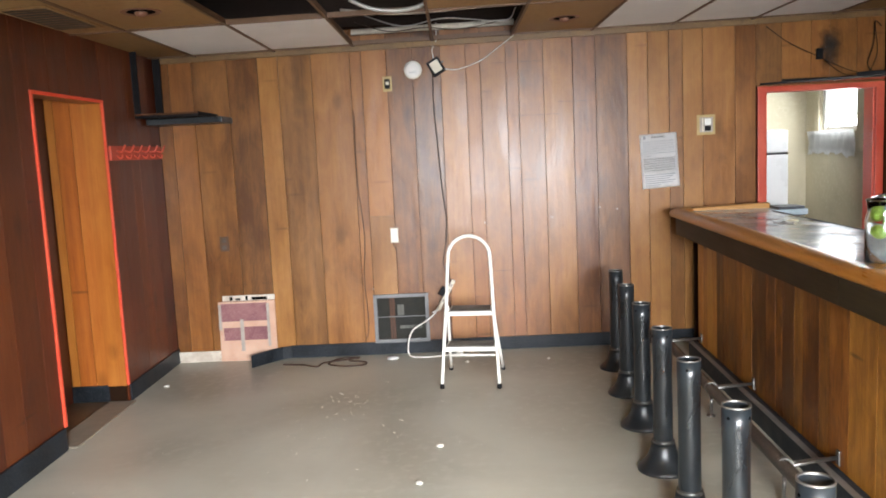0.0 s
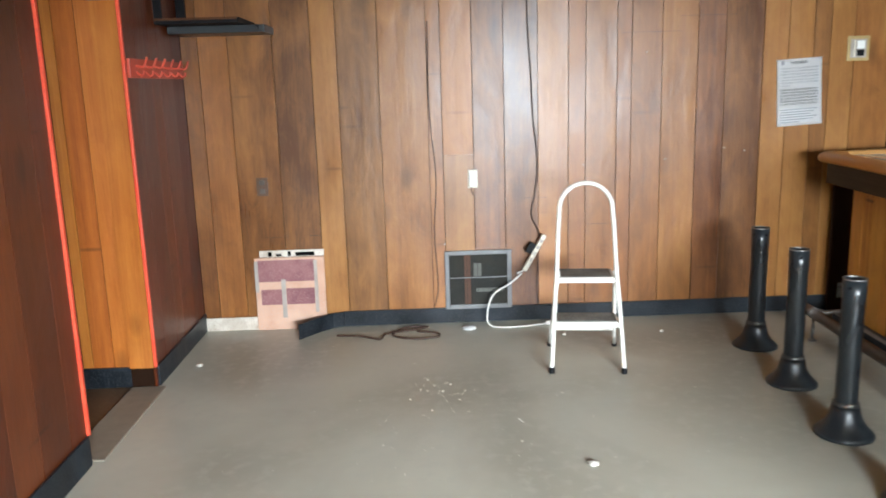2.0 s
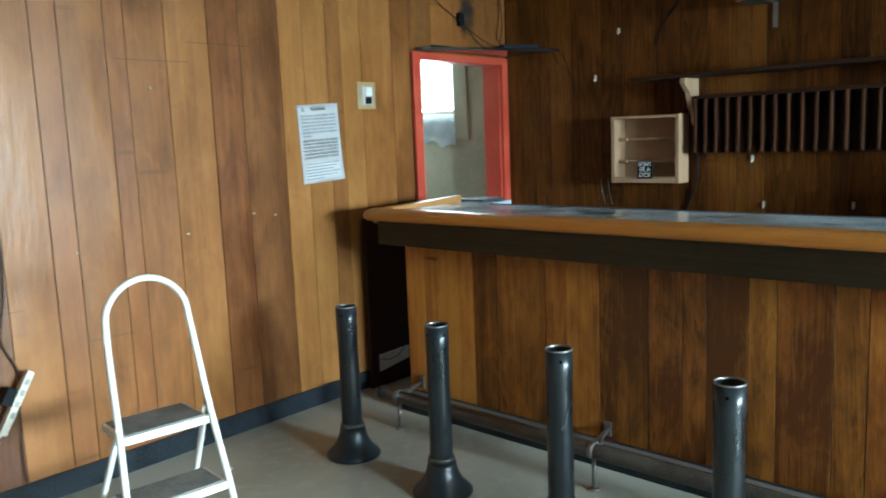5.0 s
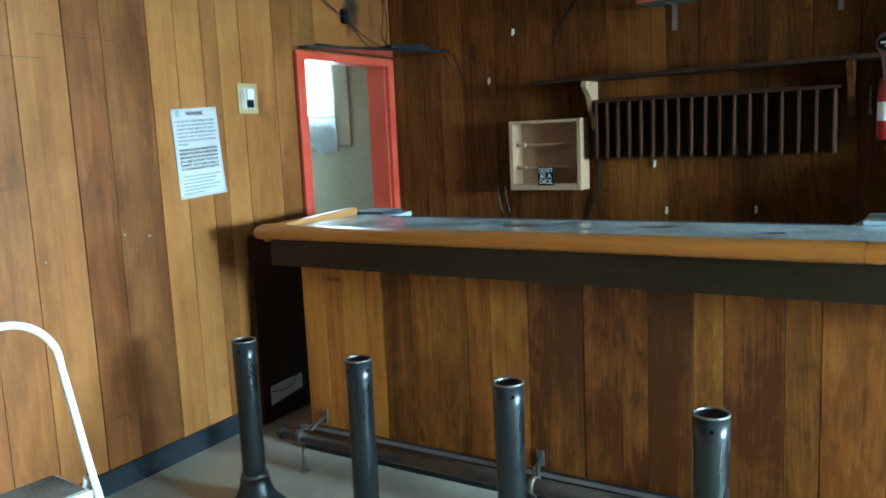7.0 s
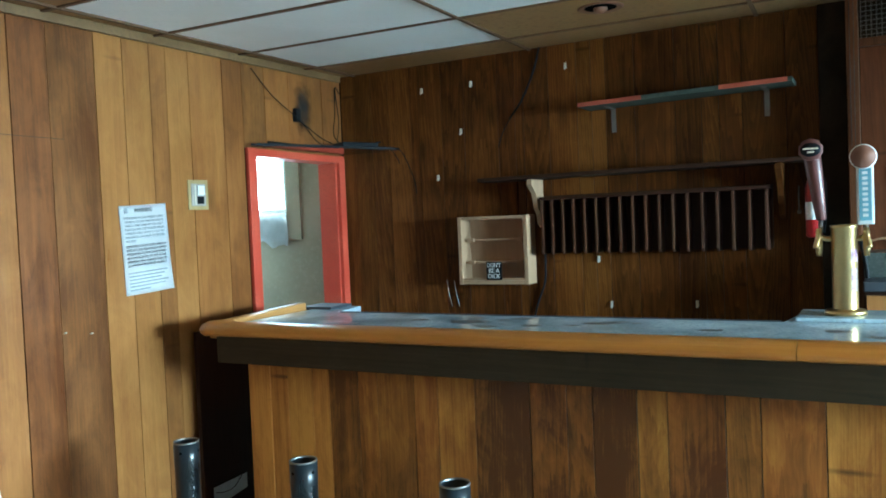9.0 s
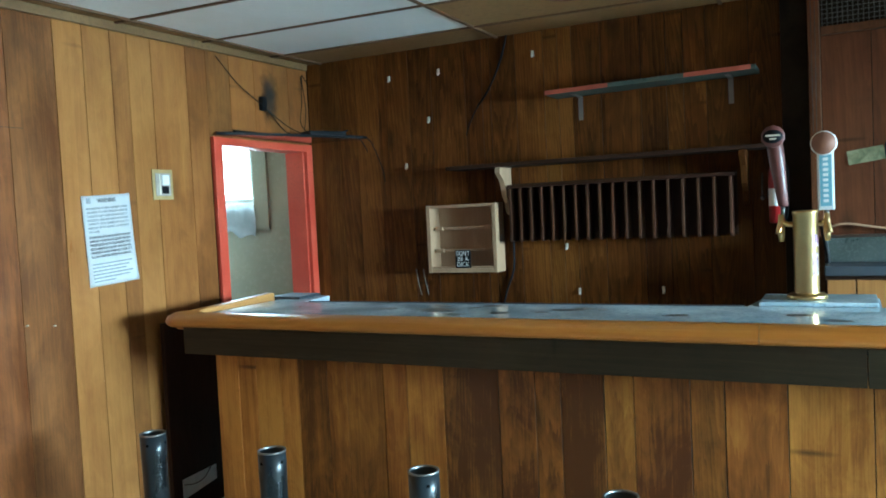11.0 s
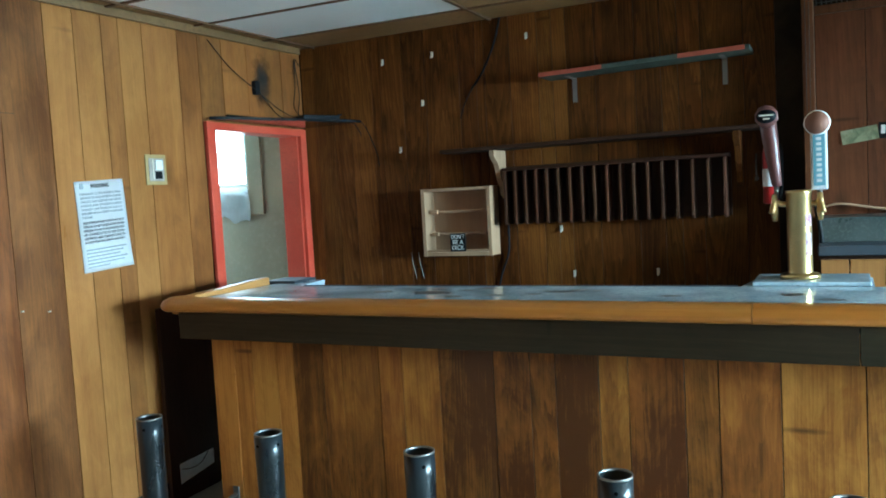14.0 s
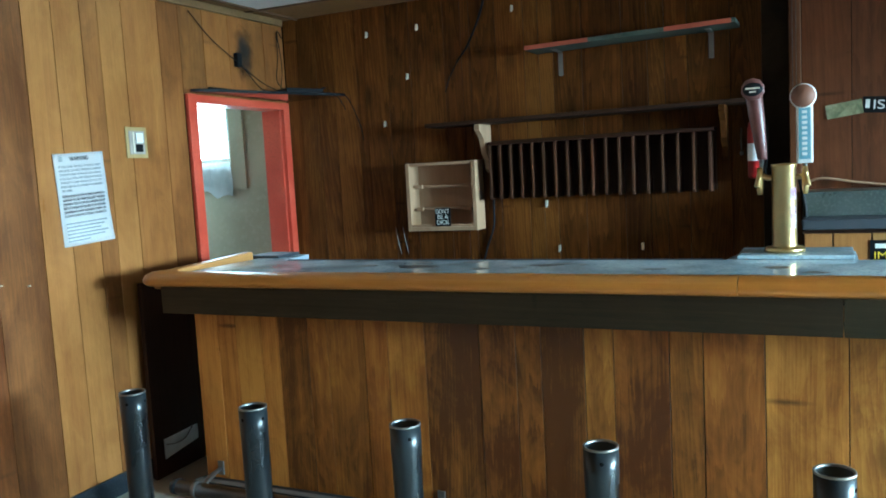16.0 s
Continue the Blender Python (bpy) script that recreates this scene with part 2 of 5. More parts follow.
BLACKGLOSS = plain("black gloss shelf", (0.012, 0.012, 0.013), 0.12, 0, 0.1, 8, 0.01)
HOLE = plain("dark hollow", (0.004, 0.004, 0.004), 0.95)
LAMINATE = blotched("grey marbled laminate", (0.38, 0.46, 0.51), (0.64, 0.73, 0.79), (0.28, 0.33, 0.37), 3.4, 0.15, 0.005)
LAMDARK = plain("dark laminate edge", (0.04, 0.045, 0.055), 0.6)
SMUDGE = blotched("dark burnt smudge", (0.02, 0.02, 0.022), (0.06, 0.065, 0.07), (0.1, 0.1, 0.1), 14, 0.4)
BRASS = plain("aged brass", (0.60, 0.45, 0.20), 0.33, 1.0, 0.12, 14, 0.02)
GOLDPLATE = plain("dull gold plate", (0.40, 0.29, 0.12), 0.5, 0.2, 0.15, 30)
PAPER = plain("white paper", (0.88, 0.88, 0.88), 0.8, 0, 0.03, 6, 0.1)
INK = plain("black ink", (0.03, 0.03, 0.035), 0.7, 0, 0.05)
INKGREY = plain("faded ink", (0.36, 0.37, 0.39), 0.7, 0, 0.05)
IVORY = plain("ivory plastic", (0.68, 0.62, 0.5), 0.4, 0, 0.05)
BROWNPLASTIC = plain("brown plastic", (0.09, 0.045, 0.025), 0.4)
ALU = plain("dull aluminium frame", (0.22, 0.20, 0.18), 0.5, 0.5)
VENTDARK = blotched("dusty grille back", (0.006, 0.006, 0.005), (0.022, 0.020, 0.015), (0.035, 0.032, 0.024), 9, 0.85)
PURPLE = blotched("maroon paint", (0.17, 0.055, 0.065), (0.29, 0.13, 0.13), (0.36, 0.2, 0.19), 6, 0.7)
PINKBOARD = blotched("raw pinkish board", (0.52, 0.30, 0.20), (0.62, 0.40, 0.29), (0.5, 0.4, 0.35), 6, 0.75)
TAPE = plain("grey glue strip", (0.36, 0.32, 0.28), 0.8, 0, 0.2)
BARE = blotched("scraped white baseboard", (0.5, 0.44, 0.36), (0.7, 0.65, 0.57), (0.3, 0.2, 0.14), 8, 0.7)
SOOT_BROWN = plain("dusty brown stud", (0.075, 0.035, 0.02), 0.8)
TAPE_DARK = plain("dusty duct metal", (0.10, 0.10, 0.085), 0.7)
WIREBROWN = plain("brown wire", (0.05, 0.025, 0.015), 0.6)
WIREWHITE = plain("white cord", (0.75, 0.72, 0.66), 0.5)
WIREGREY = plain("grey cable", (0.45, 0.44, 0.42), 0.45, 0.4)
CHIP = plain("plaster chip", (0.62, 0.59, 0.52), 0.9)
REDPAINT = plain("red extinguisher enamel", (0.34, 0.015, 0.015), 0.35)
GREYGREEN = blotched("grey green shelf paint", (0.045, 0.058, 0.046), (0.085, 0.10, 0.080), (0.12, 0.13, 0.11), 6, 0.6)
REDSHELF = blotched("faded red shelf paint", (0.30, 0.055, 0.028), (0.40, 0.085, 0.042), (0.22, 0.08, 0.05), 9, 0.6)
GREYCOUNTER = blotched("grey back counter", (0.05, 0.060, 0.054), (0.085, 0.097, 0.088), (0.12, 0.13, 0.12), 4, 0.35)
BILL = blotched("green banknote paper", (0.14, 0.15, 0.07), (0.33, 0.32, 0.18), (0.08, 0.09, 0.04), 26, 0.8)
LIME = blotched("lime peel", (0.17, 0.32, 0.03), (0.30, 0.45, 0.06), (0.4, 0.5, 0.12), 20, 0.45)
YELLOW = plain("yellow ink", (0.8, 0.6, 0.02), 0.6)
TAGBLUE = plain("pale blue tag face", (0.22, 0.42, 0.50), 0.45)
CERAMIC = plain("white ceramic", (0.82, 0.82, 0.80), 0.25, 0, 0.03)
MAROON = plain("maroon tap handle", (0.115, 0.042, 0.036), 0.45)
COPPERFACE = plain("copper badge", (0.19, 0.085, 0.05), 0.55, 0.1)
NEARBLACK = blotched("near-black wall", (0.012, 0.009, 0.006), (0.03, 0.021, 0.014), (0.02, 0.015, 0.01), 5, 0.8)
CURTAIN = plain("grey white cloth", (0.55, 0.55, 0.54), 0.9, 0, 0.15, 12)
FRIDGE = plain("white fridge enamel", (0.80, 0.81, 0.80), 0.3, 0, 0.03)
GLASS = bpy.data.materials.new("clear glass")
GLASS.use_nodes = True
GLASS.node_tree.nodes["Principled BSDF"].inputs["Transmission Weight"].default_value = 1
GLASS.node_tree.nodes["Principled BSDF"].inputs["Roughness"].default_value = 0.03
GLASS.node_tree.nodes["Principled BSDF"].inputs["Base Color"].default_value = (0.95, 0.97, 0.96, 1)

for material, level in ((BLACK, 0.12), (RUBBER, 0.2), (FASCIA, 0.22), (BACKING, 0.0), (NEARBLACK, 0.1), (GREYGREEN, 0.2), (HOLE, 0.0)):
    dull(material, level)


def glow(name, colour, strength):
    m, n, l, b = nodes_of(name)
    b.inputs["Base Color"].default_value = (*colour, 1)
    b.inputs["Emission Color"].default_value = (*colour, 1)
    b.inputs["Emission Strength"].default_value = strength
    return m


def smoke_stain():
    """Soot that thins out from its middle, with an uneven edge."""
    m, n, l, b = nodes_of("smoke stain")
    b.inputs["Base Color"].default_value, b.inputs["Roughness"].default_value = (0.035, 0.026, 0.018, 1), 0.8
    tc, ns = n.new("ShaderNodeTexCoord"), n.new("ShaderNodeTexNoise")
    ns.inputs["Scale"].default_value, ns.inputs["Detail"].default_value = 14, 5
    ln = n.new("ShaderNodeVectorMath")
    ln.operation = "LENGTH"
    sc = n.new("ShaderNodeMapping")
    sc.inputs["Scale"].default_value = (7.5, 4.6, 0)
    l.new(tc.outputs["Object"], sc.inputs["Vector"])
    l.new(sc.outputs[0], ln.inputs[0])
    l.new(tc.outputs["Object"], ns.inputs["Vector"])
    add, mr = n.new("ShaderNodeMath"), n.new("ShaderNodeMapRange")
    add.operation, add.inputs[1].default_value = "MULTIPLY_ADD", 0.9
    l.new(ns.outputs["Fac"], add.inputs[0])
    l.new(ln.outputs["Value"], add.inputs[2])
    mr.inputs["From Min"].default_value, mr.inputs["From Max"].default_value = 0.45, 1.25
    mr.inputs["To Min"].default_value, mr.inputs["To Max"].default_value = 0.62, 0.0
    mr.interpolation_type = "SMOOTHSTEP"
    l.new(add.outputs[0], mr.inputs["Value"])
    l.new(mr.outputs[0], b.inputs["Alpha"])
    return m


SMOKESTAIN = smoke_stain()
VENTFRAME = plain("grey vent frame", (0.15, 0.15, 0.15), 0.5, 0.2, 0.15)
DAYLIGHT = glow("bright overcast day", (0.95, 0.98, 1.0), 6.0)


# ---- shaping helpers ----
def finish(bm):
    bmesh.ops.recalc_face_normals(bm, faces=bm.faces)
    return bm


def box(x0, x1, y0, y1, z0, z1, bevel=0.0, bm=None):
    made = bm or bmesh.new()
    vs = [made.verts.new((x, y, z)) for z in (z0, z1) for x, y in ((x0, y0), (x1, y0), (x1, y1), (x0, y1))]
    fs = [made.faces.new([vs[i] for i in q]) for q in ((3, 2, 1, 0), (4, 5, 6, 7), (0, 1, 5, 4), (1, 2, 6, 5), (2, 3, 7, 6), (3, 0, 4, 7))]
    if bevel:
        edges = list({e for f in fs for e in f.edges})
        bmesh.ops.bevel(made, geom=edges, offset=bevel, segments=2, affect="EDGES", profile=0.6)
    return made


def lathe(profile, n=28, cx=0.0, cy=0.0, bm=None, caps=True):
    """Turns (radius, height) pairs round a vertical axis."""
    made = bm or bmesh.new()
    rings = [[made.verts.new((cx + r * math.cos(2 * math.pi * i / n), cy + r * math.sin(2 * math.pi * i / n), z)) for i in range(n)] for r, z in profile]
    for a, c in zip(rings, rings[1:]):
        for i in range(n):
            made.faces.new((a[i], a[(i + 1) % n], c[(i + 1) % n], c[i]))
    if caps:
        made.faces.new(rings[0][::-1])
        made.faces.new(rings[-1])
    for f in made.faces:
        f.smooth = len(f.verts) == 4
    return made


def prism(points, z0, z1, bm=None):
    made = bm or bmesh.new()
    lo, hi = [made.verts.new((x, y, z0)) for x, y in points], [made.verts.new((x, y, z1)) for x, y in points]
    made.faces.new(lo[::-1]), made.faces.new(hi)
    for i in range(len(points)):
        j = (i + 1) % len(points)
        made.faces.new((lo[i], lo[j], hi[j], hi[i]))
    return finish(made)


def smooth_points(points, steps):
    """Catmull-Rom through the points."""
    p = [Vector(q) for q in points]
    p = [p[0] * 2 - p[1], *p, p[-1] * 2 - p[-2]]
    out = []
    for i in range(1, len(p) - 2):
        for s in range(steps):
            t = s / steps
            a, b, c, d = p[i - 1:i + 3]
            out.append(0.5 * (2 * b + (c - a) * t + (2 * a - 5 * b + 4 * c - d) * t * t + (3 * b - a - 3 * c + d) * t ** 3))
    return out + [p[-2]]


def tube(points, r, n=8, steps=6, bm=None):
    made = bm or bmesh.new()
    path = smooth_points(points, steps) if steps > 1 else [Vector(q) for q in points]
    rings = []
    for i, q in enumerate(path):
        d = (path[min(i + 1, len(path) - 1)] - path[max(i - 1, 0)]).normalized()
        side = d.cross(Vector((0, 0, 1)))
        if side.length < 0.15:
            side = d.cross(Vector((0, 1, 0)))
        side.normalize()
        up = side.cross(d)
        rings.append([made.verts.new(q + r * (math.cos(2 * math.pi * k / n) * side + math.sin(2 * math.pi * k / n) * up)) for k in range(n)])
    for a, c in zip(rings, rings[1:]):
        # join each ring at the turn that twists least
        best = min(range(n), key=lambda s: sum((a[k].co - c[(k + s) % n].co).length for k in range(n)))
        for k in range(n):
            f = made.faces.new((a[k], a[(k + 1) % n], c[(k + 1 + best) % n], c[(k + best) % n]))
            f.smooth = True
    made.faces.new(rings[0]), made.faces.new(rings[-1])
    return finish(made)


def put_mesh(name, bm, material):
    me = bpy.data.meshes.new(name)
    bm.to_mesh(me)
    bm.free()
    me.materials.append(material)
    return me


def part(name, bm, material, parent, label=""):
    ob = new(name, put_mesh(name, bm, material))
    ob.parent = parent
    return tagged(ob, label) if label else ob


def single(name, bm, material, m=None, label="", category="", group="", kind=""):
    ob = new(name, put_mesh(name, bm, material))
    if m:
        ob.matrix_basis = m
    return tagged(ob, label, category, group, kind)


def thing(name, m, label, category, group=""):
    ob = new(name)
    ob.matrix_basis, ob.empty_display_size = m, 0.1
    return tagged(ob, label, category, group)


def structure(name, bm, material, label, m=None):
    return single(name, bm, material, m, label, name.split("_")[0], "", "structure")


def lettering(text, size, material, parent, m, width=0.0):
    """Flat raised letters as a mesh part."""
    cu = bpy.data.curves.new("lettering", "FONT")
    cu.body, cu.size, cu.extrude, cu.align_x = text, size, 0.0006, "LEFT"
    tmp = bpy.data.objects.new("lettering", cu)
    scene.collection.objects.link(tmp)
    deps = bpy.context.evaluated_depsgraph_get()
    me = bpy.data.meshes.new_from_object(tmp.evaluated_get(deps))
    bpy.data.objects.remove(tmp)
    if width and len(me.vertices):
        xs = [v.co.x for v in me.vertices]
        k = width / (max(xs) - min(xs))
        for v in me.vertices:
            v.co.x *= k
    me.materials.clear()
    me.materials.append(material)
    ob = new("lettering", me)
    ob.parent, ob.matrix_basis = parent, m
    return ob


def plank_mesh(w, d, h, c=0.001):
    """Upright board: x across, front face at y = 0 looking to -y, with eased front edges."""
    g = 0.0017
    return prism([(g, d), (g, c), (g + c, 0), (w - g - c, 0), (w - g, c), (w - g, d)], 0, h)


def planks(parent, seams, z0, z1, m, material, d=0.012, splits=None):
    """Boards side by side along local x; each one a piece of the wall."""
    for a, b in zip(seams, seams[1:]):
        a, b = min(a, b), max(a, b)
        cuts = [z0, *sorted((splits or {}).get(round(a, 3), [])), z1]
        for lo, hi in zip(cuts, cuts[1:]):
            ob = part("plank", plank_mesh(b - a, d, hi - lo - 0.001, 0.0006), material, parent)
            ob.matrix_basis = m @ pose(a, random.uniform(-0.0012, 0.0012), lo)


def spread_seams(a, b, seed, lo=0.09, hi=0.24):
    r = random.Random(seed)
    out = [a]
    while b - out[-1] > hi + lo:
        out.append(round(out[-1] + r.choice((lo, 0.12, 0.15, 0.2, hi)), 3))
    return out + [b]


BAR = pose(3.08, NORTH, 0, 0, 0, -2.4)     # the bar and the wall behind it stand a little askew
TOP = 2.52


def b_at(u, v, z, rx=0, ry=0, rz=0):
    return BAR @ pose(u, v, z, rx, ry, rz)


# ---- structure ----
structure("floor", box(WEST - 0.0, 3.2, SOUTH, 6.42, -0.1, 0.0), CONCRETE, "worn grey-beige concrete floor with scuffs and dust")
structure("floor_hall", box(-3.1, WEST, 2.2, 6.42, -0.1, -0.004), HALLFLOOR, "dark brown worn floor of the side hall")
structure("floor_kitchen", box(0.9, 3.3, 6.42, 8.0, -0.1, 0.0), plain("pale kitchen floor", (0.5, 0.52, 0.5), 0.4), "pale kitchen floor beyond the doorway")

DOOR_L, DOOR_R, DOOR_T = 2.185, 3.0, 1.885
bm = box(WEST, 2.14, NORTH + 0.012, NORTH + 0.12, 0, TOP)
box(2.14, 3.07, NORTH + 0.012, NORTH + 0.12, 1.925, TOP, bm=bm)
wall_north = structure("wall_north", bm, BACKING, "varnished reddish-brown wood plank wall, glossy and worn")
SEAMS_N = [-2.42, -2.317, -2.139, -1.87, -1.639, -1.483, -1.232, -0.937, -0.851, -0.66, -0.466, -0.254, -0.064, 0.043, 0.237, 0.328,
           0.517, 0.737, 0.909, 1.145, 1.3, 1.458, 1.561, 1.711, 1.955, 2.109]

bm = box(WEST - 0.13, WEST - 0.012, SOUTH, 4.44, 0, TOP)
box(WEST - 0.13, WEST - 0.012, 5.32, 6.42, 0, TOP, bm=bm)
box(WEST - 0.13, WEST - 0.012, 4.44, 5.32, 1.98, TOP, bm=bm)
wall_west = structure("wall_west", bm, BACKING, "dark red-brown wood plank wall with a doorway")

wall_east = structure("wall_east", box(0.012, 0.13, -8.6, 0.12, 0, TOP), BACKING, "smoky dark brown plank wall behind the bar", BAR)

# south wall with the street window
bm = box(WEST, -0.42, SOUTH - 0.15, SOUTH, 0, TOP)
box(-0.42, 1.98, SOUTH - 0.15, SOUTH, 0, 0.9, bm=bm), box(-0.42, 1.98, SOUTH - 0.15, SOUTH, 2.2, TOP, bm=bm)
box(1.98, 3.2, SOUTH - 0.15, SOUTH, 0, TOP, bm=bm)
structure("wall_south", bm, PANEL_WEST, "plain dark street wall with a window")

# side hall
structure("wall_hall_end", box(-2.93, -2.81, 2.2, 5.5, 0, TOP), PANEL_WEST, "dark red-brown hall wall")
hall_north = structure("wall_hall_north", box(-2.81, WEST - 0.13, 5.352, 5.45, 0, TOP), BACKING, "orange-brown varnished plank wall of the side hall")
bm = box(-2.81, WEST - 0.13, 2.2, 2.3, 0, 0.85)
box(-2.81, WEST - 0.13, 2.2, 2.3, 2.15, TOP, bm=bm)
structure("wall_hall_south", bm, PANEL_WEST, "hall wall with a window")
structure("ceiling_hall", box(-3.06, WEST - 0.13, 2.2, 5.5, 2.3, 2.4), CEILING_TAN, "tan hall ceiling")

# kitchen beyond the second doorway
structure("wall_kitchen_north", box(0.9, 3.3, 7.8, 7.9, 0, TOP), PLASTER, "beige stained kitchen wall")
bm = box(3.14, 3.26, 6.42, 6.82, 0, TOP)
box(3.14, 3.26, 7.5, 7.9, 0, TOP, bm=bm), box(3.14, 3.26, 6.82, 7.5, 0, 1.57, bm=bm), box(3.14, 3.26, 6.82, 7.5, 2.25, TOP, bm=bm)
structure("wall_kitchen_east", bm, PLASTER, "beige stained kitchen wall with a bright window")
structure("wall_kitchen_west", box(0.9, 1.0, 6.42, 7.9, 0, TOP), PLASTER, "beige kitchen wall")
structure("ceiling_kitchen", box(0.9, 3.3, 6.42, 7.9, 2.42, 2.5), PLASTER, "beige kitchen ceiling")

# suspended ceiling: rails, tan boards, white panels and open bays, slightly sagging to one side
CEIL = pose(0, 0, 2.385, 0, -1.03, 0)
XS = [WEST, -2.09, -1.495, -0.9, -0.305, 0.29, 0.885, 1.48, 2.075, 2.67, 3.2]
YS = [SOUTH, -1.13, 0.09, 1.31, 2.53, 3.75, 4.97, 6.19, NORTH + 0.02]
OPEN = {(3, 6), (4, 6), (2, 5), (3, 5), (3, 4)}
WHITE = {(1, 6), (2, 6), (6, 6), (7, 6), (8, 6), (7, 5), (6, 5), (1, 3), (6, 3), (2, 2), (7, 2)}
tan, white, rails = bmesh.new(), bmesh.new(), bmesh.new()
for i in range(len(XS) - 1):
    for j in range(len(YS) - 1):
        if (i, j) in OPEN:
            continue
        g = 0.007
        box(XS[i] + g, XS[i + 1] - g, YS[j] + g, YS[j + 1] - g, 0.004 + random.uniform(0, 0.003), 0.018, bm=white if (i, j) in WHITE else tan)
for x in XS[1:-1]:
    box(x - 0.009, x + 0.009, SOUTH, NORTH, -0.002, 0.03, bm=rails)
for y in YS[1:-1]:
    box(WEST, 3.15, y - 0.009, y + 0.009, -0.0035, 0.028, bm=rails)
structure("ceiling", tan, CEILING_TAN, "suspended ceiling of tan painted boards", CEIL)
structure("ceiling_white_panels", white, CEILING_WHITE, "white translucent ceiling panels", CEIL)
structure("trim_ceiling_north", box(WEST, 3.05, NORTH - 0.024, NORTH - 0.003, -0.034, 0.012, 0.003), WALLANGLE, "tan wall angle under the ceiling edge", CEIL)
structure("ceiling_grid", rails, GRID, "brown ceiling grid rails", CEIL)
bm = box(-3.1, 3.4, SOUTH - 0.2, 6.6, 2.95, 3.05)
structure("ceiling_deck", bm, PLENUM, "dark roof deck above the missing ceiling panels")
bm = bmesh.new()
for a in ((-3.1, 3.4, SOUTH - 0.2, SOUTH - 0.1), (-3.1, 3.4, 6.42, 6.5), (-3.1, -2.95, SOUTH, 6.5), (3.25, 3.35, SOUTH, 6.5)):
    box(*a, 2.45, 2.96, bm=bm)
structure("wall_plenum", bm, PLENUM, "dark plenum walls above the ceiling")
bm = bmesh.new()
for x in (-1.3, -0.62, 0.02):
    box(x - 0.02, x + 0.02, 3.7, 6.3, 2.75, 2.94, bm=bm)
structure("beam_plenum", bm, DARKWOOD, "dark roof joists above the open ceiling")
bm = bmesh.new()
tube([(-0.95, 6.05, 2.6), (-0.5, 6.1, 2.56), (0.3, 6.12, 2.6)], 0.01, bm=bm)
tube([(-0.9, 6.2, 2.46), (0.3, 6.2, 2.48)], 0.022, steps=1, bm=bm)
structure("trim_plenum_pipe", bm, BARE, "pale conduit above the open ceiling")

# baseboards
bm = prism([(-1.52, NORTH - 0.001), (-1.52, NORTH - 0.012), (1.75, NORTH - 0.012), (1.75, NORTH - 0.001)], 0, 0.10)
structure("baseboard_north", bm, RUBBER, "black rubber baseboard along the plank wall")
loose = [(-1.52, 6.297), (-1.585, 6.27), (-1.65, 6.205), (-1.71, 6.13), (-1.775, 6.045)]
bm = prism([(x, y) for x, y in loose] + [(x - 0.004, y - 0.006) for x, y in loose[::-1]], 0, 0.098)
structure("baseboard_loose_end", bm, RUBBER, "black rubber baseboard end peeled off the wall")
structure("baseboard_scraped", box(WEST + 0.002, -2.07, NORTH - 0.016, NORTH - 0.002, 0, 0.085, 0.003), BARE, "scraped white wooden baseboard with old glue")
bm = box(WEST + 0.001, WEST + 0.012, 5.34, NORTH - 0.002, 0, 0.115)
box(WEST + 0.001, WEST + 0.012, SOUTH, 4.43, 0, 0.13, bm=bm)
structure("baseboard_west", bm, RUBBER, "black rubber baseboard along the dark wall")
structure("baseboard_hall", box(-2.805, WEST - 0.02, 5.328, 5.338, 0, 0.11), RUBBER, "black rubber baseboard in the hall")
structure("trim_threshold", box(WEST - 0.13, WEST + 0.05, 4.46, 5.31, 0, 0.008, 0.003), plain("grey worn threshold", (0.25, 0.21, 0.16), 0.6), "worn grey wooden threshold")

# left doorway: thin red edging round the opening, lined in brown
bm = bmesh.new()
for a in ((4.435, 4.455, 0.13, 1.985), (5.305, 5.325, 0.115, 1.985)):
    box(WEST - 0.004, WEST + 0.012, a[0], a[1], a[2], a[3], 0.003, bm=bm)
box(WEST - 0.004, WEST + 0.012, 4.456, 5.304, 1.965, 1.985, 0.003, bm=bm)
structure("trim_doorway_west", bm, REDEDGE, "thin bright red edging round the doorway")
bm = box(WEST - 0.13, WEST - 0.006, 4.441, 4.452, 0, 1.98)
box(WEST - 0.13, WEST - 0.006, 4.453, 5.307, 1.965, 1.979, bm=bm)
structure("trim_doorway_lining", bm, PANEL_WEST, "brown doorway lining")
structure("trim_doorway_lining_north", box(WEST - 0.13, WEST - 0.006, 5.308, 5.319, 0.11, 1.98), PANEL_HALL, "orange-brown doorway lining")

# right doorway: red casing and wide red jambs
bm = bmesh.new()
box(2.118, DOOR_L, NORTH - 0.02, NORTH + 0.005, 0, 1.93, 0.004, bm=bm)
box(DOOR_R, 3.062, NORTH - 0.02, NORTH + 0.005, 0, 1.93, 0.004, bm=bm)
box(2.119, 3.061, NORTH - 0.019, NORTH + 0.005, DOOR_T, 1.928, 0.004, bm=bm)
box(DOOR_L - 0.04, DOOR_L - 0.002, NORTH + 0.006, NORTH + 0.12, 0, DOOR_T, bm=bm)
box(DOOR_R - 0.012, DOOR_R + 0.04, NORTH + 0.006, NORTH + 0.14, 0, DOOR_T, 0.003, bm=bm)
box(DOOR_L, DOOR_R - 0.014, NORTH + 0.006, NORTH + 0.12, DOOR_T, DOOR_T + 0.02, bm=bm)
structure("trim_doorway_north", bm, RED, "red painted door casing, chipped")

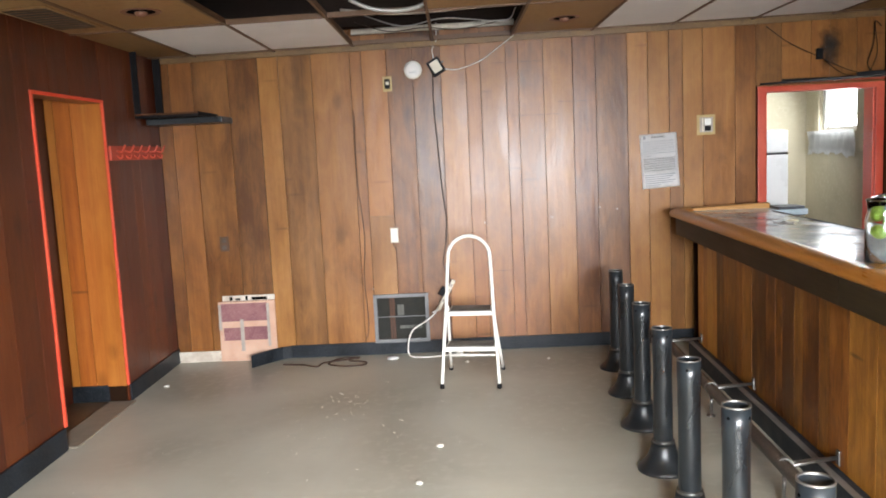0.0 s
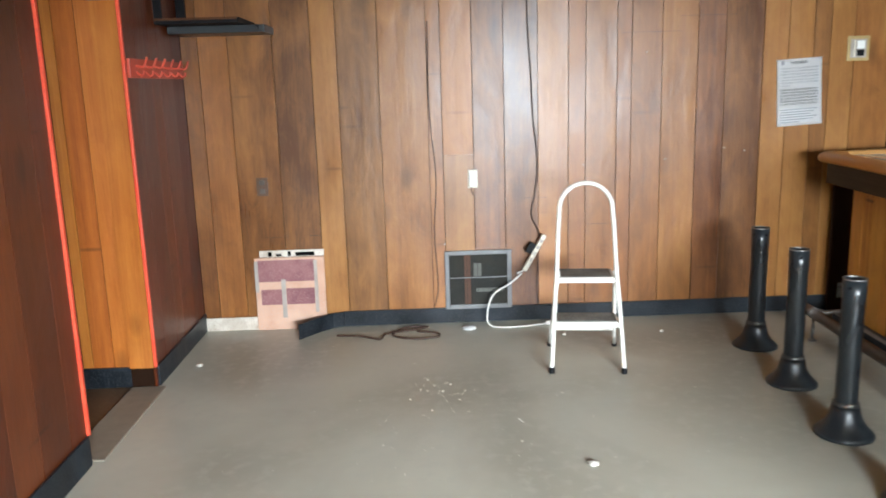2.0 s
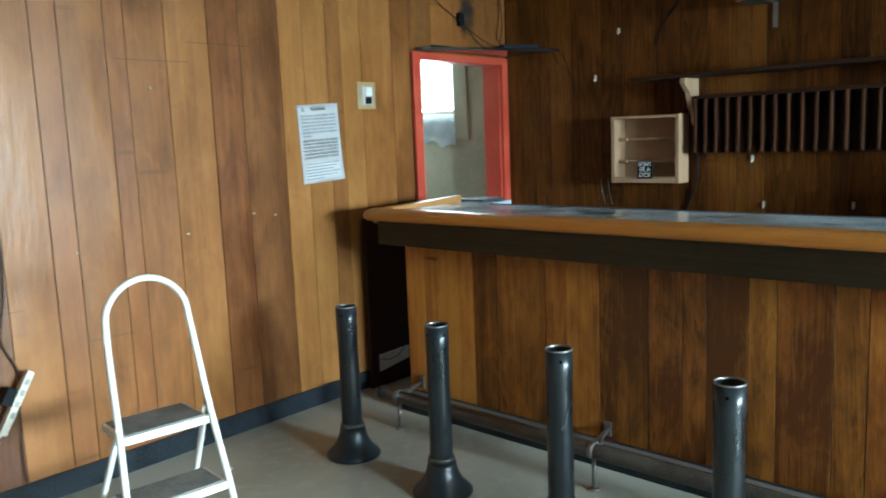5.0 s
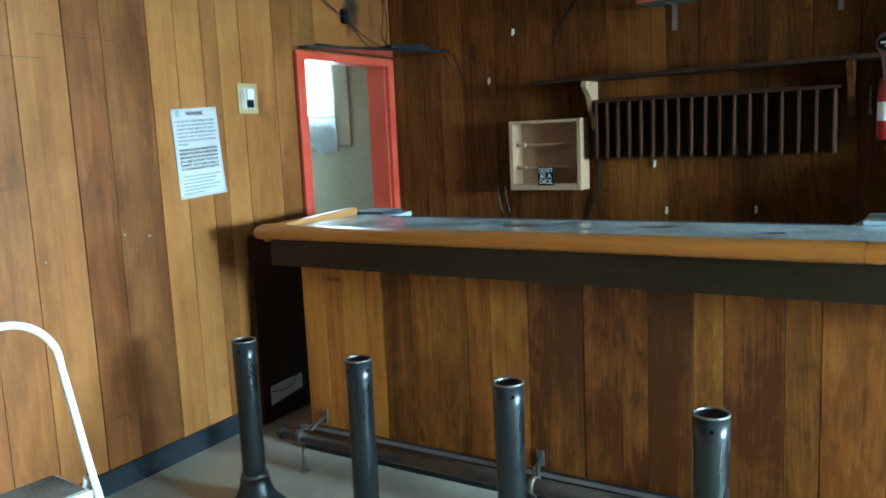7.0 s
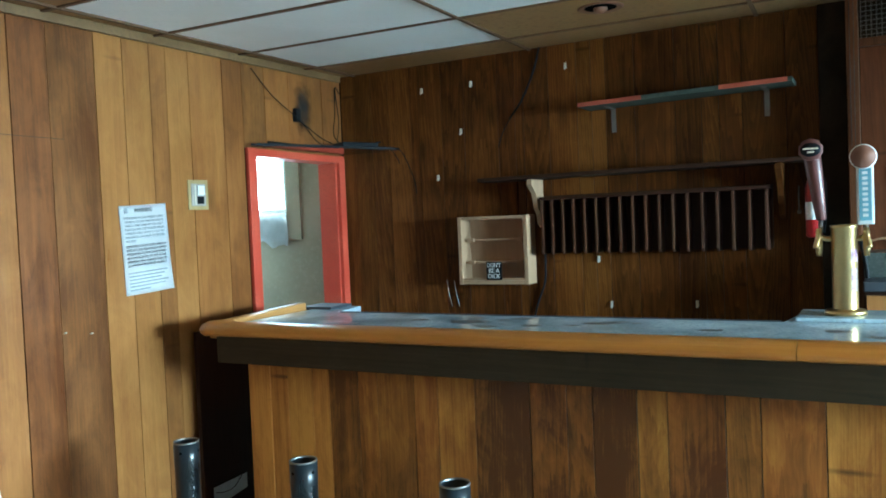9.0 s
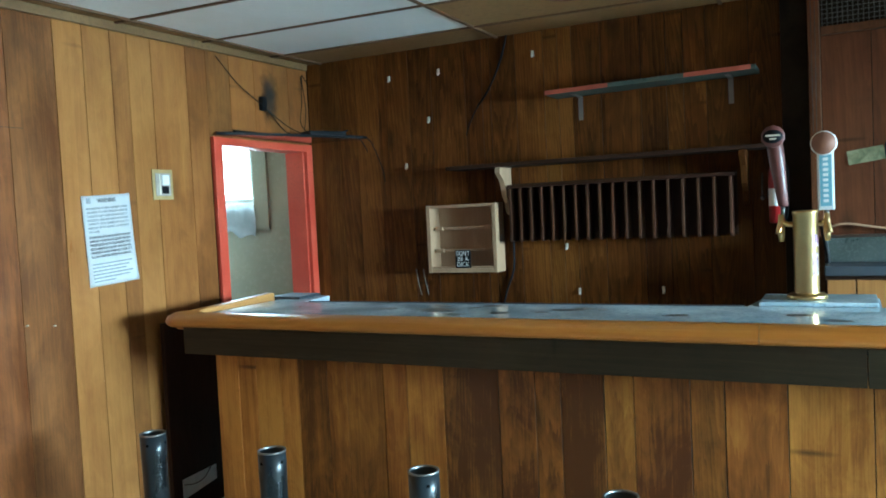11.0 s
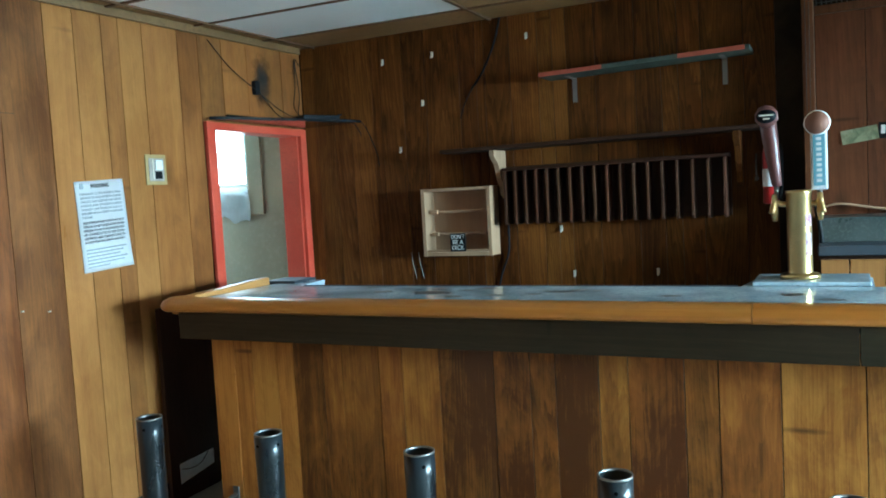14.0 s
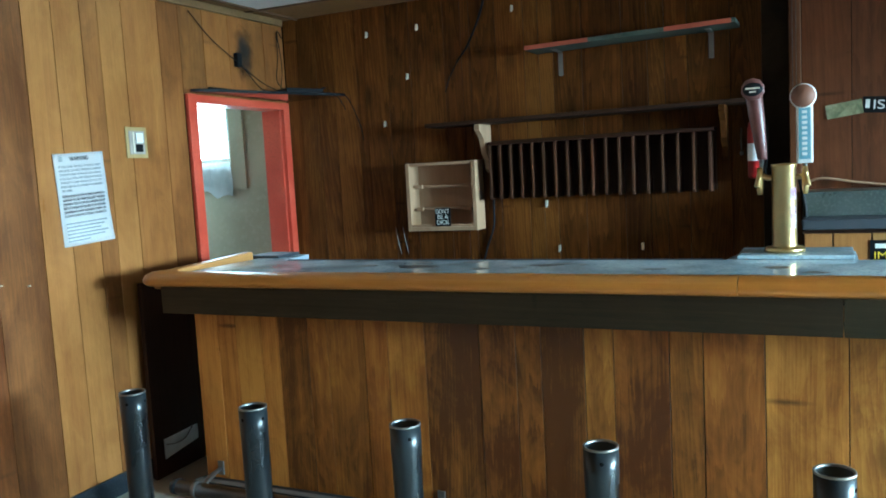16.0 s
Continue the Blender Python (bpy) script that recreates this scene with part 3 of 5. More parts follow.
# trim on the wall behind the bar
TRIM_V = -2.955
structure("trim_red_post", box(-0.15, 0.0, TRIM_V - 0.05, TRIM_V, 0.95, 2.47, 0.004), REDBROWN, "red-brown upright trim post", BAR)
# near-black strip from the post to v = -2.83
structure("trim_dark_chase", box(-0.02, 0.0, TRIM_V + 0.001, -2.83, 0.0, 2.47, 0.003), NEARBLACK, "very dark upright chase", BAR)
structure("trim_rail_high", box(-0.03, 0.0, -4.6, TRIM_V - 0.051, 2.215, 2.255, 0.004), REDBROWN, "red-brown horizontal trim rail", BAR)
grille = structure("trim_dark_mesh", box(-0.006, 0.004, -4.6, TRIM_V - 0.051, 2.256, 2.47), NEARBLACK, "dark mesh panel above the rail", BAR)
bm = bmesh.new()
for k in range(46):
    v = TRIM_V - 0.06 - 0.022 * k
    box(-0.010, -0.006, v - 0.002, v + 0.002, 2.258, 2.46, bm=bm)
for k in range(9):
    box(-0.012, -0.010, -4.0, TRIM_V - 0.055, 2.27 + 0.022 * k, 2.273 + 0.022 * k, bm=bm)
part("mesh_wire", bm, DARKSTEEL, grille)["kind"] = "stuff"


# ---- windows ----
def window(name, m, w, h, label):
    """Opening in local x (width) and z, glass facing y."""
    win = tagged(new(name), label, "window", "", "structure")
    win.matrix_basis = m
    f = bmesh.new()
    t = 0.045
    box(0, t, -0.04, 0.04, 0, h, 0.004, bm=f), box(w - t, w, -0.04, 0.04, 0, h, 0.004, bm=f)
    box(t, w - t, -0.038, 0.038, 0, t, 0.004, bm=f), box(t, w - t, -0.038, 0.038, h - t, h, 0.004, bm=f)
    part("window_frame", f, WHITEPAINT, win)
    pane = part("pane", box(t - 0.005, w - t + 0.005, -0.003, 0.003, t - 0.005, h - t + 0.005), GLASS, win)
    pane.visible_shadow = False
    return win


window("window_1", pose(-0.42, SOUTH - 0.1, 0.9), 2.4, 1.3, "street window with white frame")
window("window_2", pose(3.2, 6.82, 1.57, 0, 0, 90), 0.68, 0.68, "bright overexposed kitchen window")
bm = box(3.12, 3.14, 6.70, 6.815, 1.40, 2.3, 0.003)
box(3.12, 3.14, 7.505, 7.60, 1.40, 2.3, 0.003, bm=bm)
box(3.125, 3.14, 6.82, 7.50, 1.40, 1.565, bm=bm)
structure("trim_window_kitchen", bm, PLASTER, "beige wooden window casing")
single("backdrop", box(3.9, 3.95, 5.6, 9.0, 0.5, 3.6), DAYLIGHT, None, "bright overcast daylight outside the window", "backdrop", "", "structure")
single("backdrop", box(-5, 5, SOUTH - 3.05, SOUTH - 3.0, -0.5, 4.5), DAYLIGHT, None, "bright overcast daylight outside the windows", "backdrop", "", "structure")
structure("ground", box(-60, 60, -60, 60, -0.3, -0.12), plain("asphalt ground", (0.05, 0.05, 0.05), 0.9), "dark asphalt ground outside")


# ---- the bar ----
def bar_counter():
    bar = thing("bar_counter", BAR, "long bar with honey wood rail, grey marbled top and plank front", "bar counter")
    end = -6.6
    body = box(-1.515, -1.40, end, -0.50, 0.0, 1.0)
    box(-1.40, -0.95, -0.62, -0.50, 0.0, 1.0, bm=body)
    part("body", body, BACKING, bar)
    seams = [-0.512, -0.641, -0.741, -0.88, -0.972, -1.124, -1.222, -1.402, -1.512, -1.679, -1.912, -2.059, -2.158, -2.32, -2.426, -2.619, -2.73,
             -2.924, -3.169, *[-s for s in spread_seams(3.35, -end, 5)]]
    for a, b in zip(seams, seams[1:]):
        ob = part("plank", plank_mesh(a - b, 0.014, 0.86, 0.0005), PANEL_BAR, bar)
        ob.matrix_basis = pose(-1.53 + random.uniform(-0.001, 0.001), a, 0.10, 0, 0, -90)
    kick = box(-1.60, -1.531, end, -0.50, 0.0, 0.105, 0.006)
    part("kickboard", kick, RUBBER, bar, "black scuffed kickboard at the foot of the bar")
    part("kick_edge", box(-1.602, -1.57, end, -0.50, 0.106, 0.110), ALU, bar, "worn metal edge strip")
    for a, b in ((-0.47, -3.15), (-3.153, end)):
        f = prism([(-1.675, 0), (-1.64, 0), (-1.532, 0.0), (-1.532, 0.02), (-1.655, 0.02), (-1.655, 0.125), (-1.675, 0.125)], b, a)
        for v in f.verts:
            x, y, z = v.co
            v.co = (x, z, 0.892 + y)
        part("fascia", finish(f), FASCIA, bar)
    # rounded nosing in two lengths, mitred round the end
    prof = [(-1.62, 1.07), (-1.645, 1.074), (-1.675, 1.07), (-1.70, 1.058), (-1.712, 1.04), (-1.708, 1.022), (-1.69, 1.012), (-1.62, 1.012)]
    def nosing(a, b):
        m = bmesh.new()
        r0, r1 = [m.verts.new((x, a, z)) for x, z in prof], [m.verts.new((x, b, z)) for x, z in prof]
        m.faces.new([m.verts.new((x, a, z)) for x, z in prof]), m.faces.new([m.verts.new((x, b, z)) for x, z in prof[::-1]])
        for i in range(len(prof)):
            j = (i + 1) % len(prof)
            f = m.faces.new((r0[i], r1[i], r1[j], r0[j]))
            f.smooth = i < 6
        return finish(m)
    part("nosing", nosing(-0.44, -2.858), NOSE, bar, "honey-coloured rounded wooden rail")
    part("nosing", nosing(-2.860, end), NOSE, bar)
    part("nosing_end", finish(lathe([(0.0, 1.012), (0.075, 1.012), (0.088, 1.022), (0.092, 1.04), (0.08, 1.058), (0.055, 1.07), (0.0, 1.074)], 24, -1.62, -0.44, caps=False)), NOSE, bar)
    lip = box(-1.64, -1.0, -0.445, -0.39, 1.012, 1.088, 0.012)
    for v in lip.verts:
        v.co.z -= 0.022 * max(0, (-1.2 - v.co.x) / 0.44)
    part("end_rail", lip, wood("honey end rail", (0.30, 0.135, 0.035), (0.43, 0.22, 0.065), (0.54, 0.31, 0.11), 0.35, 0.1, "X", 0.04, 0.3, red=0.0), bar, "raised honey wood end rail")
    slab = prism([(-1.62, -0.476), (-0.82, -0.476), (-0.82, -0.66), (-1.085, -0.70), (-1.085, -2.76), (-0.80, -2.80), (-0.80, -3.21), (-1.085, -3.21), (-1.085, end), (-1.62, end)], 1.014, 1.052)
    part("top", slab, LAMINATE, bar, "grey marbled laminate top with dark smudges")
    part("top_edge", box(-0.998, -0.815, -0.60, -0.41, 1.0, 1.066, 0.003), LAMDARK, bar, "dark grey laminate upstand")
    part("back_edge", box(-1.086, -1.078, -2.75, -0.72, 1.012, 1.0565, 0.002), LAMDARK, bar, "black laminate edge strip")
    part("tap_plinth", box(-1.075, -0.80, -3.20, -2.80, 1.053, 1.068, 0.004), LAMINATE, bar)
    for u, v, a, b in ((-1.30, -1.55, 0.10, 0.035), (-1.42, -1.70, 0.05, 0.02), (-1.25, -2.10, 0.07, 0.02), (-1.33, -2.02, 0.03, 0.012), (-1.45, -1.05, 0.05, 0.015), (-1.35, -2.55, 0.05, 0.018), (-1.28, -1.30, 0.06, 0.012), (-1.16, -1.74, 0.06, 0.016), (-1.22, -1.68, 0.03, 0.01), (-1.36, -1.86, 0.045, 0.012), (-1.2, -2.16, 0.05, 0.01), (-1.22, -2.24, 0.025, 0.006), (-1.17, -1.52, 0.05, 0.012), (-1.3, -2.95, 0.06, 0.015), (-1.42, -3.08, 0.05, 0.015)):
        n, r = 18, random.Random(int(-v * 100))
        pts = [(u + a * (0.7 + 0.5 * r.random()) * math.sin(6.283 * i / n) * 0.6, v + (b + a * 0.6) * (0.6 + 0.6 * r.random()) * math.cos(6.283 * i / n)) for i in range(n)]
        part("smudge", prism(pts, 1.0521, 1.0526), SMUDGE, bar)
    return bar


bar_counter()


def foot_rail():
    rail = thing("foot_rail", b_at(-1.80, 0, 0), "dull steel tube foot rail on floor legs and wall brackets", "foot rail")
    part("pipe", tube([(0, -0.60, 0.165), (-0.005, -3, 0.165), (0, -6.4, 0.165)], 0.031, 14, 2), DARKSTEEL, rail)
    part("end_cap", tube([(0, -0.575, 0.165), (0, -0.60, 0.165)], 0.034, 14, 1), BLACKMETAL, rail)
    for v in (-0.70, -1.82, -2.94, -4.06, -5.18):
        leg = bmesh.new()
        tube([(0, v, 0.135), (0, v, 0.008)], 0.009, 8, 1, bm=leg)
        lathe([(0.024, 0.0), (0.024, 0.006), (0.012, 0.012)], 12, 0, v, bm=leg)
        part("leg", leg, STEEL, rail)
        band = tube([(0, v - 0.012, 0.165), (0, v + 0.012, 0.165)], 0.0345, 16, 1)
        part("clamp", band, STEEL, rail)
        arm = bmesh.new()
        for dv in (-0.03, 0.03):
            tube([(0.02, v + dv * 0.4, 0.165), (0.14, v + 0.06 + dv * 0.2, 0.155), (0.262, v + 0.10, 0.15)], 0.009, 6, 1, bm=arm)
        part("arm", arm, STEEL, rail)
        part("plate", box(0.262, 0.269, v + 0.083, v + 0.117, 0.118, 0.185, 0.003), STEEL, rail, "bolted wall plate")


foot_rail()


def pedestal():
    p = thing("stool_pedestal", Matrix(), "black enamelled steel stool pedestal without its seat, bolted to the floor", "stool pedestal", "stool pedestals along the bar")
    part("base", lathe([(0.122, 0.0), (0.122, 0.010), (0.112, 0.022), (0.088, 0.045), (0.070, 0.075), (0.060, 0.110), (0.056, 0.135)], 36), BLACKMETAL, p)
    part("collar", lathe([(0.052, 0.134), (0.0535, 0.138), (0.0535, 0.148), (0.049, 0.152)], 32), COLLAR, p, "worn bright steel collar")
    part("tube", lathe([(0.046, 0.15), (0.0445, 0.45), (0.046, 0.58), (0.0475, 0.615), (0.0475, 0.688), (0.043, 0.688), (0.041, 0.55), (0.0, 0.55)], 32, caps=False), BLACKMETAL, p)
    part("rim", lathe([(0.0425, 0.686), (0.048, 0.686), (0.048, 0.6915), (0.0425, 0.6915), (0.0425, 0.686)], 32, caps=False), STEEL, p, "bare steel rim")
    for a in (200, 20, 290):
        h = lathe([(0.0055, 0.0), (0.0055, 0.0012)], 10)
        ob = part("bolt_hole", h, HOLE, p)
        ob.matrix_basis = pose(0, 0, 0.655, 0, 0, a) @ pose(0.047, 0, 0, 0, 90, 0)
    return p


spots = [(-2.155, -0.766), (-2.185, -1.352), (-2.205, -1.947), (-2.225, -2.555), (-2.24, -3.12), (-2.23, -3.70), (-2.215, -4.30), (-2.21, -4.9)]
first = pedestal()
first.matrix_basis = b_at(*spots[0], 0)
for k, (u, v) in enumerate(spots[1:]):
    copy_thing(first, b_at(u, v, 0, 0, 0, (k * 53) % 80 - 30))


# ---- step ladder ----
def step_ladder():
    lad = thing("step_ladder", pose(-0.14, 5.285, 0, 0, 0, -7), "cream-white tubular steel step ladder with two treads and a hoop handle", "step ladder")
    r = 0.0115
    # front frame: two legs joined by the hoop
    hoop = [(-0.19, 0.0, 0.02), (-0.175, 0.07, 0.28), (-0.158, 0.135, 0.52), (-0.148, 0.19, 0.74), (-0.142, 0.21, 0.83)]
    arc = [(0.142 * math.cos(math.radians(a)), 0.212 + 0.012 * math.sin(math.radians(a)), 0.845 + 0.142 * math.sin(math.radians(a))) for a in range(165, 14, -15)]
    pts = hoop + arc + [(-x, y, z) for x, y, z in hoop[::-1]]
    part("front_frame", tube(pts, r, 10, 3), LADDERWHITE, lad)
    for s in (-1, 1):
        part("rear_leg", tube([(s * 0.15, 0.15, 0.52), (s * 0.168, 0.30, 0.26), (s * 0.186, 0.45, 0.02)], r * 0.95, 10, 2), LADDERWHITE, lad)
        part("rubber_foot", lathe([(0.015, 0.0), (0.016, 0.004), (0.014, 0.032)], 12, s * 0.19, 0.0), BLACK, lad, "black rubber foot")
        part("rubber_foot", lathe([(0.014, 0.0), (0.015, 0.004), (0.013, 0.030)], 12, s * 0.187, 0.455), BLACK, lad)
        part("rivet", tube([(s * 0.145, 0.14, 0.535), (s * 0.172, 0.14, 0.535)], 0.006, 8, 1), STEEL, lad)
    part("rear_brace", tube([(-0.178, 0.385, 0.125), (0.178, 0.385, 0.125)], 0.009, 8, 1), LADDERWHITE, lad)
    for y0, y1, z, w in ((0.125, 0.33, 0.49, 0.148), (0.06, 0.24, 0.262, 0.168)):
        part("tread", box(-w, w, y0, y1, z - 0.028, z, 0.004), LADDERWHITE, lad)
        part("tread_mat", box(-w + 0.012, w - 0.012, y0 + 0.012, y1 - 0.008, z + 0.0005, z + 0.005, 0.0015), TREAD, lad, "grey paint-spattered rubber tread mat")


step_ladder()


# ---- things on the north wall ----
def on_north(x, z, turn=0):
    return pose(x, NORTH - 0.002, z, 0, turn, 0)


def vent():
    v = thing("wall_vent", on_north(-0.86, 0.09), "dusty return-air grille with grey metal frame and missing slats", "wall vent")
    w, h, t = 0.43, 0.385, 0.028
    f = bmesh.new()
    box(0, t, -0.014, 0, 0, h, 0.003, bm=f), box(w - t, w, -0.014, 0, 0, h, 0.003, bm=f)
    box(t, w - t, -0.0135, 0, 0, t, 0.003, bm=f), box(t, w - t, -0.0135, 0, h - t, h, 0.003, bm=f)
    part("frame", f, VENTFRAME, v)
    part("backing", box(t, w - t, -0.004, -0.001, t, h - t), VENTDARK, v, "dark dusty duct behind the grille")
    part("crossbar", box(t, w - t, -0.012, -0.008, h * 0.53, h * 0.53 + 0.006), VENTFRAME, v)
    part("stud", box(0.125, 0.165, -0.0075, -0.0042, t, h - t), SOOT_BROWN, v, "brown stud inside the duct")
    part("duct_edge", box(0.20, w - t - 0.03, -0.0075, -0.0042, 0.11, 0.135), TAPE_DARK, v)
    part("duct_edge", box(0.185, 0.235, -0.0070, -0.0042, 0.215, 0.30), TAPE_DARK, v)
    for k in range(11):
        x = t + 0.012 + k * 0.034
        part("fin", box(x, x + 0.002, -0.0078, -0.0045, t, h - t), VENTDARK, v)


vent()


def plate(name, x, z, w, h, plate_mat, label, category, inner):
    p = thing(name, on_north(x, z), label, category)
    part("plate", box(-w / 2, w / 2, -0.006, 0, -h / 2, h / 2, 0.002), plate_mat, p)
    for nm, bmx, mat in inner:
        part(nm, bmx, mat, p)
    return p


plate("wall_outlet", -1.989, 0.926, 0.07, 0.115, BROWNPLASTIC, "brown double wall outlet", "wall outlet",
      [("socket", box(-0.017, 0.017, -0.009, -0.0061, 0.012, 0.042, 0.004), DARKSTEEL), ("socket", box(-0.017, 0.017, -0.009, -0.0061, -0.042, -0.012, 0.004), DARKSTEEL),
       ("screw", lathe([(0.003, 0), (0.003, 0.001)], 8), BRASS)])
plate("clock_outlet", -0.66, 2.083, 0.068, 0.112, GOLDPLATE, "brass wall plate with a black recessed clock outlet", "wall outlet",
      [("recess", box(-0.02, 0.02, -0.0085, -0.0061, -0.036, 0.036, 0.007), BLACK), ("socket", box(-0.012, 0.012, -0.011, -0.0086, -0.006, 0.016, 0.003), IVORY)])
plate("phone_jack", -0.668, 0.935, 0.06, 0.115, IVORY, "small ivory phone jack box with a dangling wire", "wall outlet",
      [("cover", box(-0.022, 0.024, -0.028, -0.0061, -0.045, 0.05, 0.004), WHITEPAINT), ("wire", tube([(-0.012, -0.012, -0.05), (-0.006, -0.016, -0.085), (0.012, -0.014, -0.11), (0.02, -0.01, -0.118)], 0.003, 6, 4), WIREBROWN),
       ("label_mark", box(-0.004, 0.008, -0.0292, -0.0281, 0.0, 0.012), INKGREY)])
plate("light_switch", 1.733, 1.666, 0.138, 0.150, GOLDPLATE, "brass double switch plate with one white rocker", "light switch",
      [("inset", box(-0.05, 0.05, -0.0085, -0.0061, -0.056, 0.056, 0.002), TAPE), ("rocker", box(-0.012, 0.034, -0.017, -0.0086, -0.002, 0.046, 0.003), WHITEPAINT),
       ("slot", box(-0.012, 0.034, -0.012, -0.0086, -0.045, -0.008, 0.002), BLACK), ("toggle_bar", box(-0.03, -0.022, -0.012, -0.0086, -0.05, 0.05, 0.001), IVORY)])

alarm = thing("smoke_alarm", on_north(-0.462, 2.177) @ pose(0, 0, 0, 90, 0, 0), "round white smoke alarm on the wall", "smoke alarm")
part("base", lathe([(0.068, 0.0), (0.068, 0.012), (0.064, 0.016)], 36), IVORY, alarm)
part("cover", lathe([(0.062, 0.0161), (0.062, 0.026), (0.05, 0.034), (0.0, 0.036)], 36, caps=False), WHITEPAINT, alarm)
for a in range(5):
    part("slot", box(-0.002 + 0.012 * (a - 2), 0.002 + 0.012 * (a - 2), -0.03, -0.008, 0.0362, 0.037), INKGREY, alarm)

lamp = thing("flood_lamp", on_north(-0.287, 2.19, -30), "small black flood lamp hanging tilted with a pale face", "flood lamp")
part("housing", box(-0.05, 0.05, -0.055, -0.004, -0.06, 0.06, 0.006), BLACK, lamp)
part("lens", box(-0.034, 0.034, -0.058, -0.0552, -0.042, 0.042, 0.001), IVORY, lamp, "pale lamp glass")
part("knob", lathe([(0.008, 0), (0.01, 0.01), (0.0, 0.014)], 10, 0.06, -0.03), STEEL, lamp)
bm = tube([(-0.225, 6.265, 2.17), (-0.12, 6.27, 2.165), (0.05, 6.26, 2.22), (0.2, 6.25, 2.32), (0.31, 6.2, 2.40), (0.34, 6.1, 2.47)], 0.0035, 6, 6)
single("lamp_cord", bm, WIREWHITE, None, "thin pale cord sagging from lamp to ceiling", "cord")
single("lamp_cord", tube([(-0.30, 6.28, 2.24), (-0.31, 6.285, 2.32), (-0.28, 6.28, 2.38), (-0.27, 6.2, 2.5)], 0.0035, 6, 6), WIREWHITE, None, "thin pale cord rising to ceiling", "cord")
single("wall_wire", tube([(-0.315, 6.292, 2.13), (-0.318, 6.294, 1.9), (-0.30, 6.294, 1.6), (-0.285, 6.294, 1.3), (-0.262, 6.294, 1.05), (-0.275, 6.294, 0.85), (-0.30, 6.29, 0.7), (-0.255, 6.285, 0.58), (-0.25, 6.27, 0.47)], 0.0045, 6, 6), WIREBROWN, None, "brown wire stapled down the plank wall", "wire")
single("wall_wire", tube([(-0.925, 6.296, 1.9), (-0.93, 6.296, 1.4), (-0.90, 6.296, 0.95), (-0.92, 6.296, 0.6), (-0.905, 6.296, 0.25), (-0.93, 6.296, 0.12)], 0.003, 6, 6), WIREBROWN, None, "thin brown wire on the plank wall", "wire")
single("wall_wire", tube([(-0.27, 6.285, 0.44), (-0.262, 6.287, 0.36), (-0.268, 6.288, 0.24), (-0.264, 6.285, 0.115)], 0.003, 6, 6), WIREBROWN, None, "thin brown wire dangling by the grille", "wire")
strip = thing("power_strip", pose(-0.29, 6.24, 0.46, 0, 30, 0), "white power strip hanging askew with a black adapter", "power strip")
part("body", box(-0.015, 0.015, -0.018, 0.018, -0.13, 0.13, 0.006), IVORY, strip)
for k in range(4):
    part("socket", box(-0.008, 0.008, -0.0195, -0.0181, -0.06 + 0.045 * k, -0.036 + 0.045 * k, 0.001), TAPE, strip)
part("adapter", box(-0.058, -0.016, -0.02, 0.02, -0.02, 0.05, 0.005), BLACK, strip, "black plug-in adapter")
part("cord", tube([(0, 0, -0.13), (-0.03, -0.005, -0.17)], 0.006, 8, 3), WIREWHITE, strip)
single("extension_cable", tube([(-0.372, 6.225, 0.33), (-0.45, 6.21, 0.27), (-0.56, 6.2, 0.20), (-0.60, 6.19, 0.08), (-0.585, 6.17, 0.012), (-0.5, 6.13, 0.007), (-0.36, 6.14, 0.007), (-0.22, 6.18, 0.007)], 0.0055, 8, 6), WIREWHITE, None, "white power cord looping down to the floor", "cord")
plug = thing("cord_plug", pose(-0.2, 6.185, 0.012, 0, 0, 15), "white cord plug lying on the floor", "plug")
part("body", box(-0.03, 0.02, -0.012, 0.012, -0.012, 0.012, 0.004), WIREWHITE, plug)
part("prong", box(0.02, 0.036, -0.007, -0.005, -0.003, 0.003), BRASS, plug)
part("prong", box(0.02, 0.036, 0.005, 0.007, -0.003, 0.003), BRASS, plug)
single("floor_cable", tube([(-1.55, 6.08, 0.006), (-1.4, 6.05, 0.006), (-1.28, 5.98, 0.006), (-1.24, 6.08, 0.006), (-1.1, 6.14, 0.006), (-0.98, 6.2, 0.006), (-1.12, 6.2, 0.006), (-1.2, 6.05, 0.006), (-1.08, 5.96, 0.008), (-0.93, 5.98, 0.006), (-0.92, 6.06, 0.006), (-1.05, 6.1, 0.01)], 0.006, 6, 8), WIREBROWN, None, "dark cable lying coiled on the floor", "cable")
single("rag", lathe([(0.05, 0.0), (0.04, 0.012), (0.0, 0.018)], 9, -0.72, 6.16), CURTAIN, None, "crumpled grey rag on the floor by the wall", "rag")

board = thing("patch_board", pose(-2.075, NORTH - 0.004, 0.0, -2.5, 0, 0), "raw patch board with maroon paint and glue strips against the wall", "board")
part("panel", box(0, 0.445, -0.03, -0.016, 0.0, 0.47, 0.002), PINKBOARD, board)
part("paint_patch", box(0.02, 0.385, -0.0322, -0.0302, 0.315, 0.455), PURPLE, board, "maroon paint patch")
part("paint_patch", box(0.035, 0.165, -0.0322, -0.0302, 0.165, 0.265), PURPLE, board)
part("paint_patch", box(0.195, 0.375, -0.0322, -0.0302, 0.165, 0.270), PURPLE, board)
part("glue_strip", box(0.165, 0.193, -0.0335, -0.0305, 0.08, 0.33), TAPE, board, "grey glue strip")
part("glue_strip", box(0.377, 0.398, -0.0335, -0.0305, 0.11, 0.45), TAPE, board)
part("glue_strip", box(0.0, 0.022, -0.0335, -0.0305, 0.25, 0.45), TAPE, board)
hole = thing("wall_hole", on_north(-2.06, 0.475), "ragged dark hole torn in the planks", "hole")
part("torn_edge", box(0.02, 0.43, -0.003, -0.0005, 0.0, 0.042), BARE, hole, "pale torn wood edge")
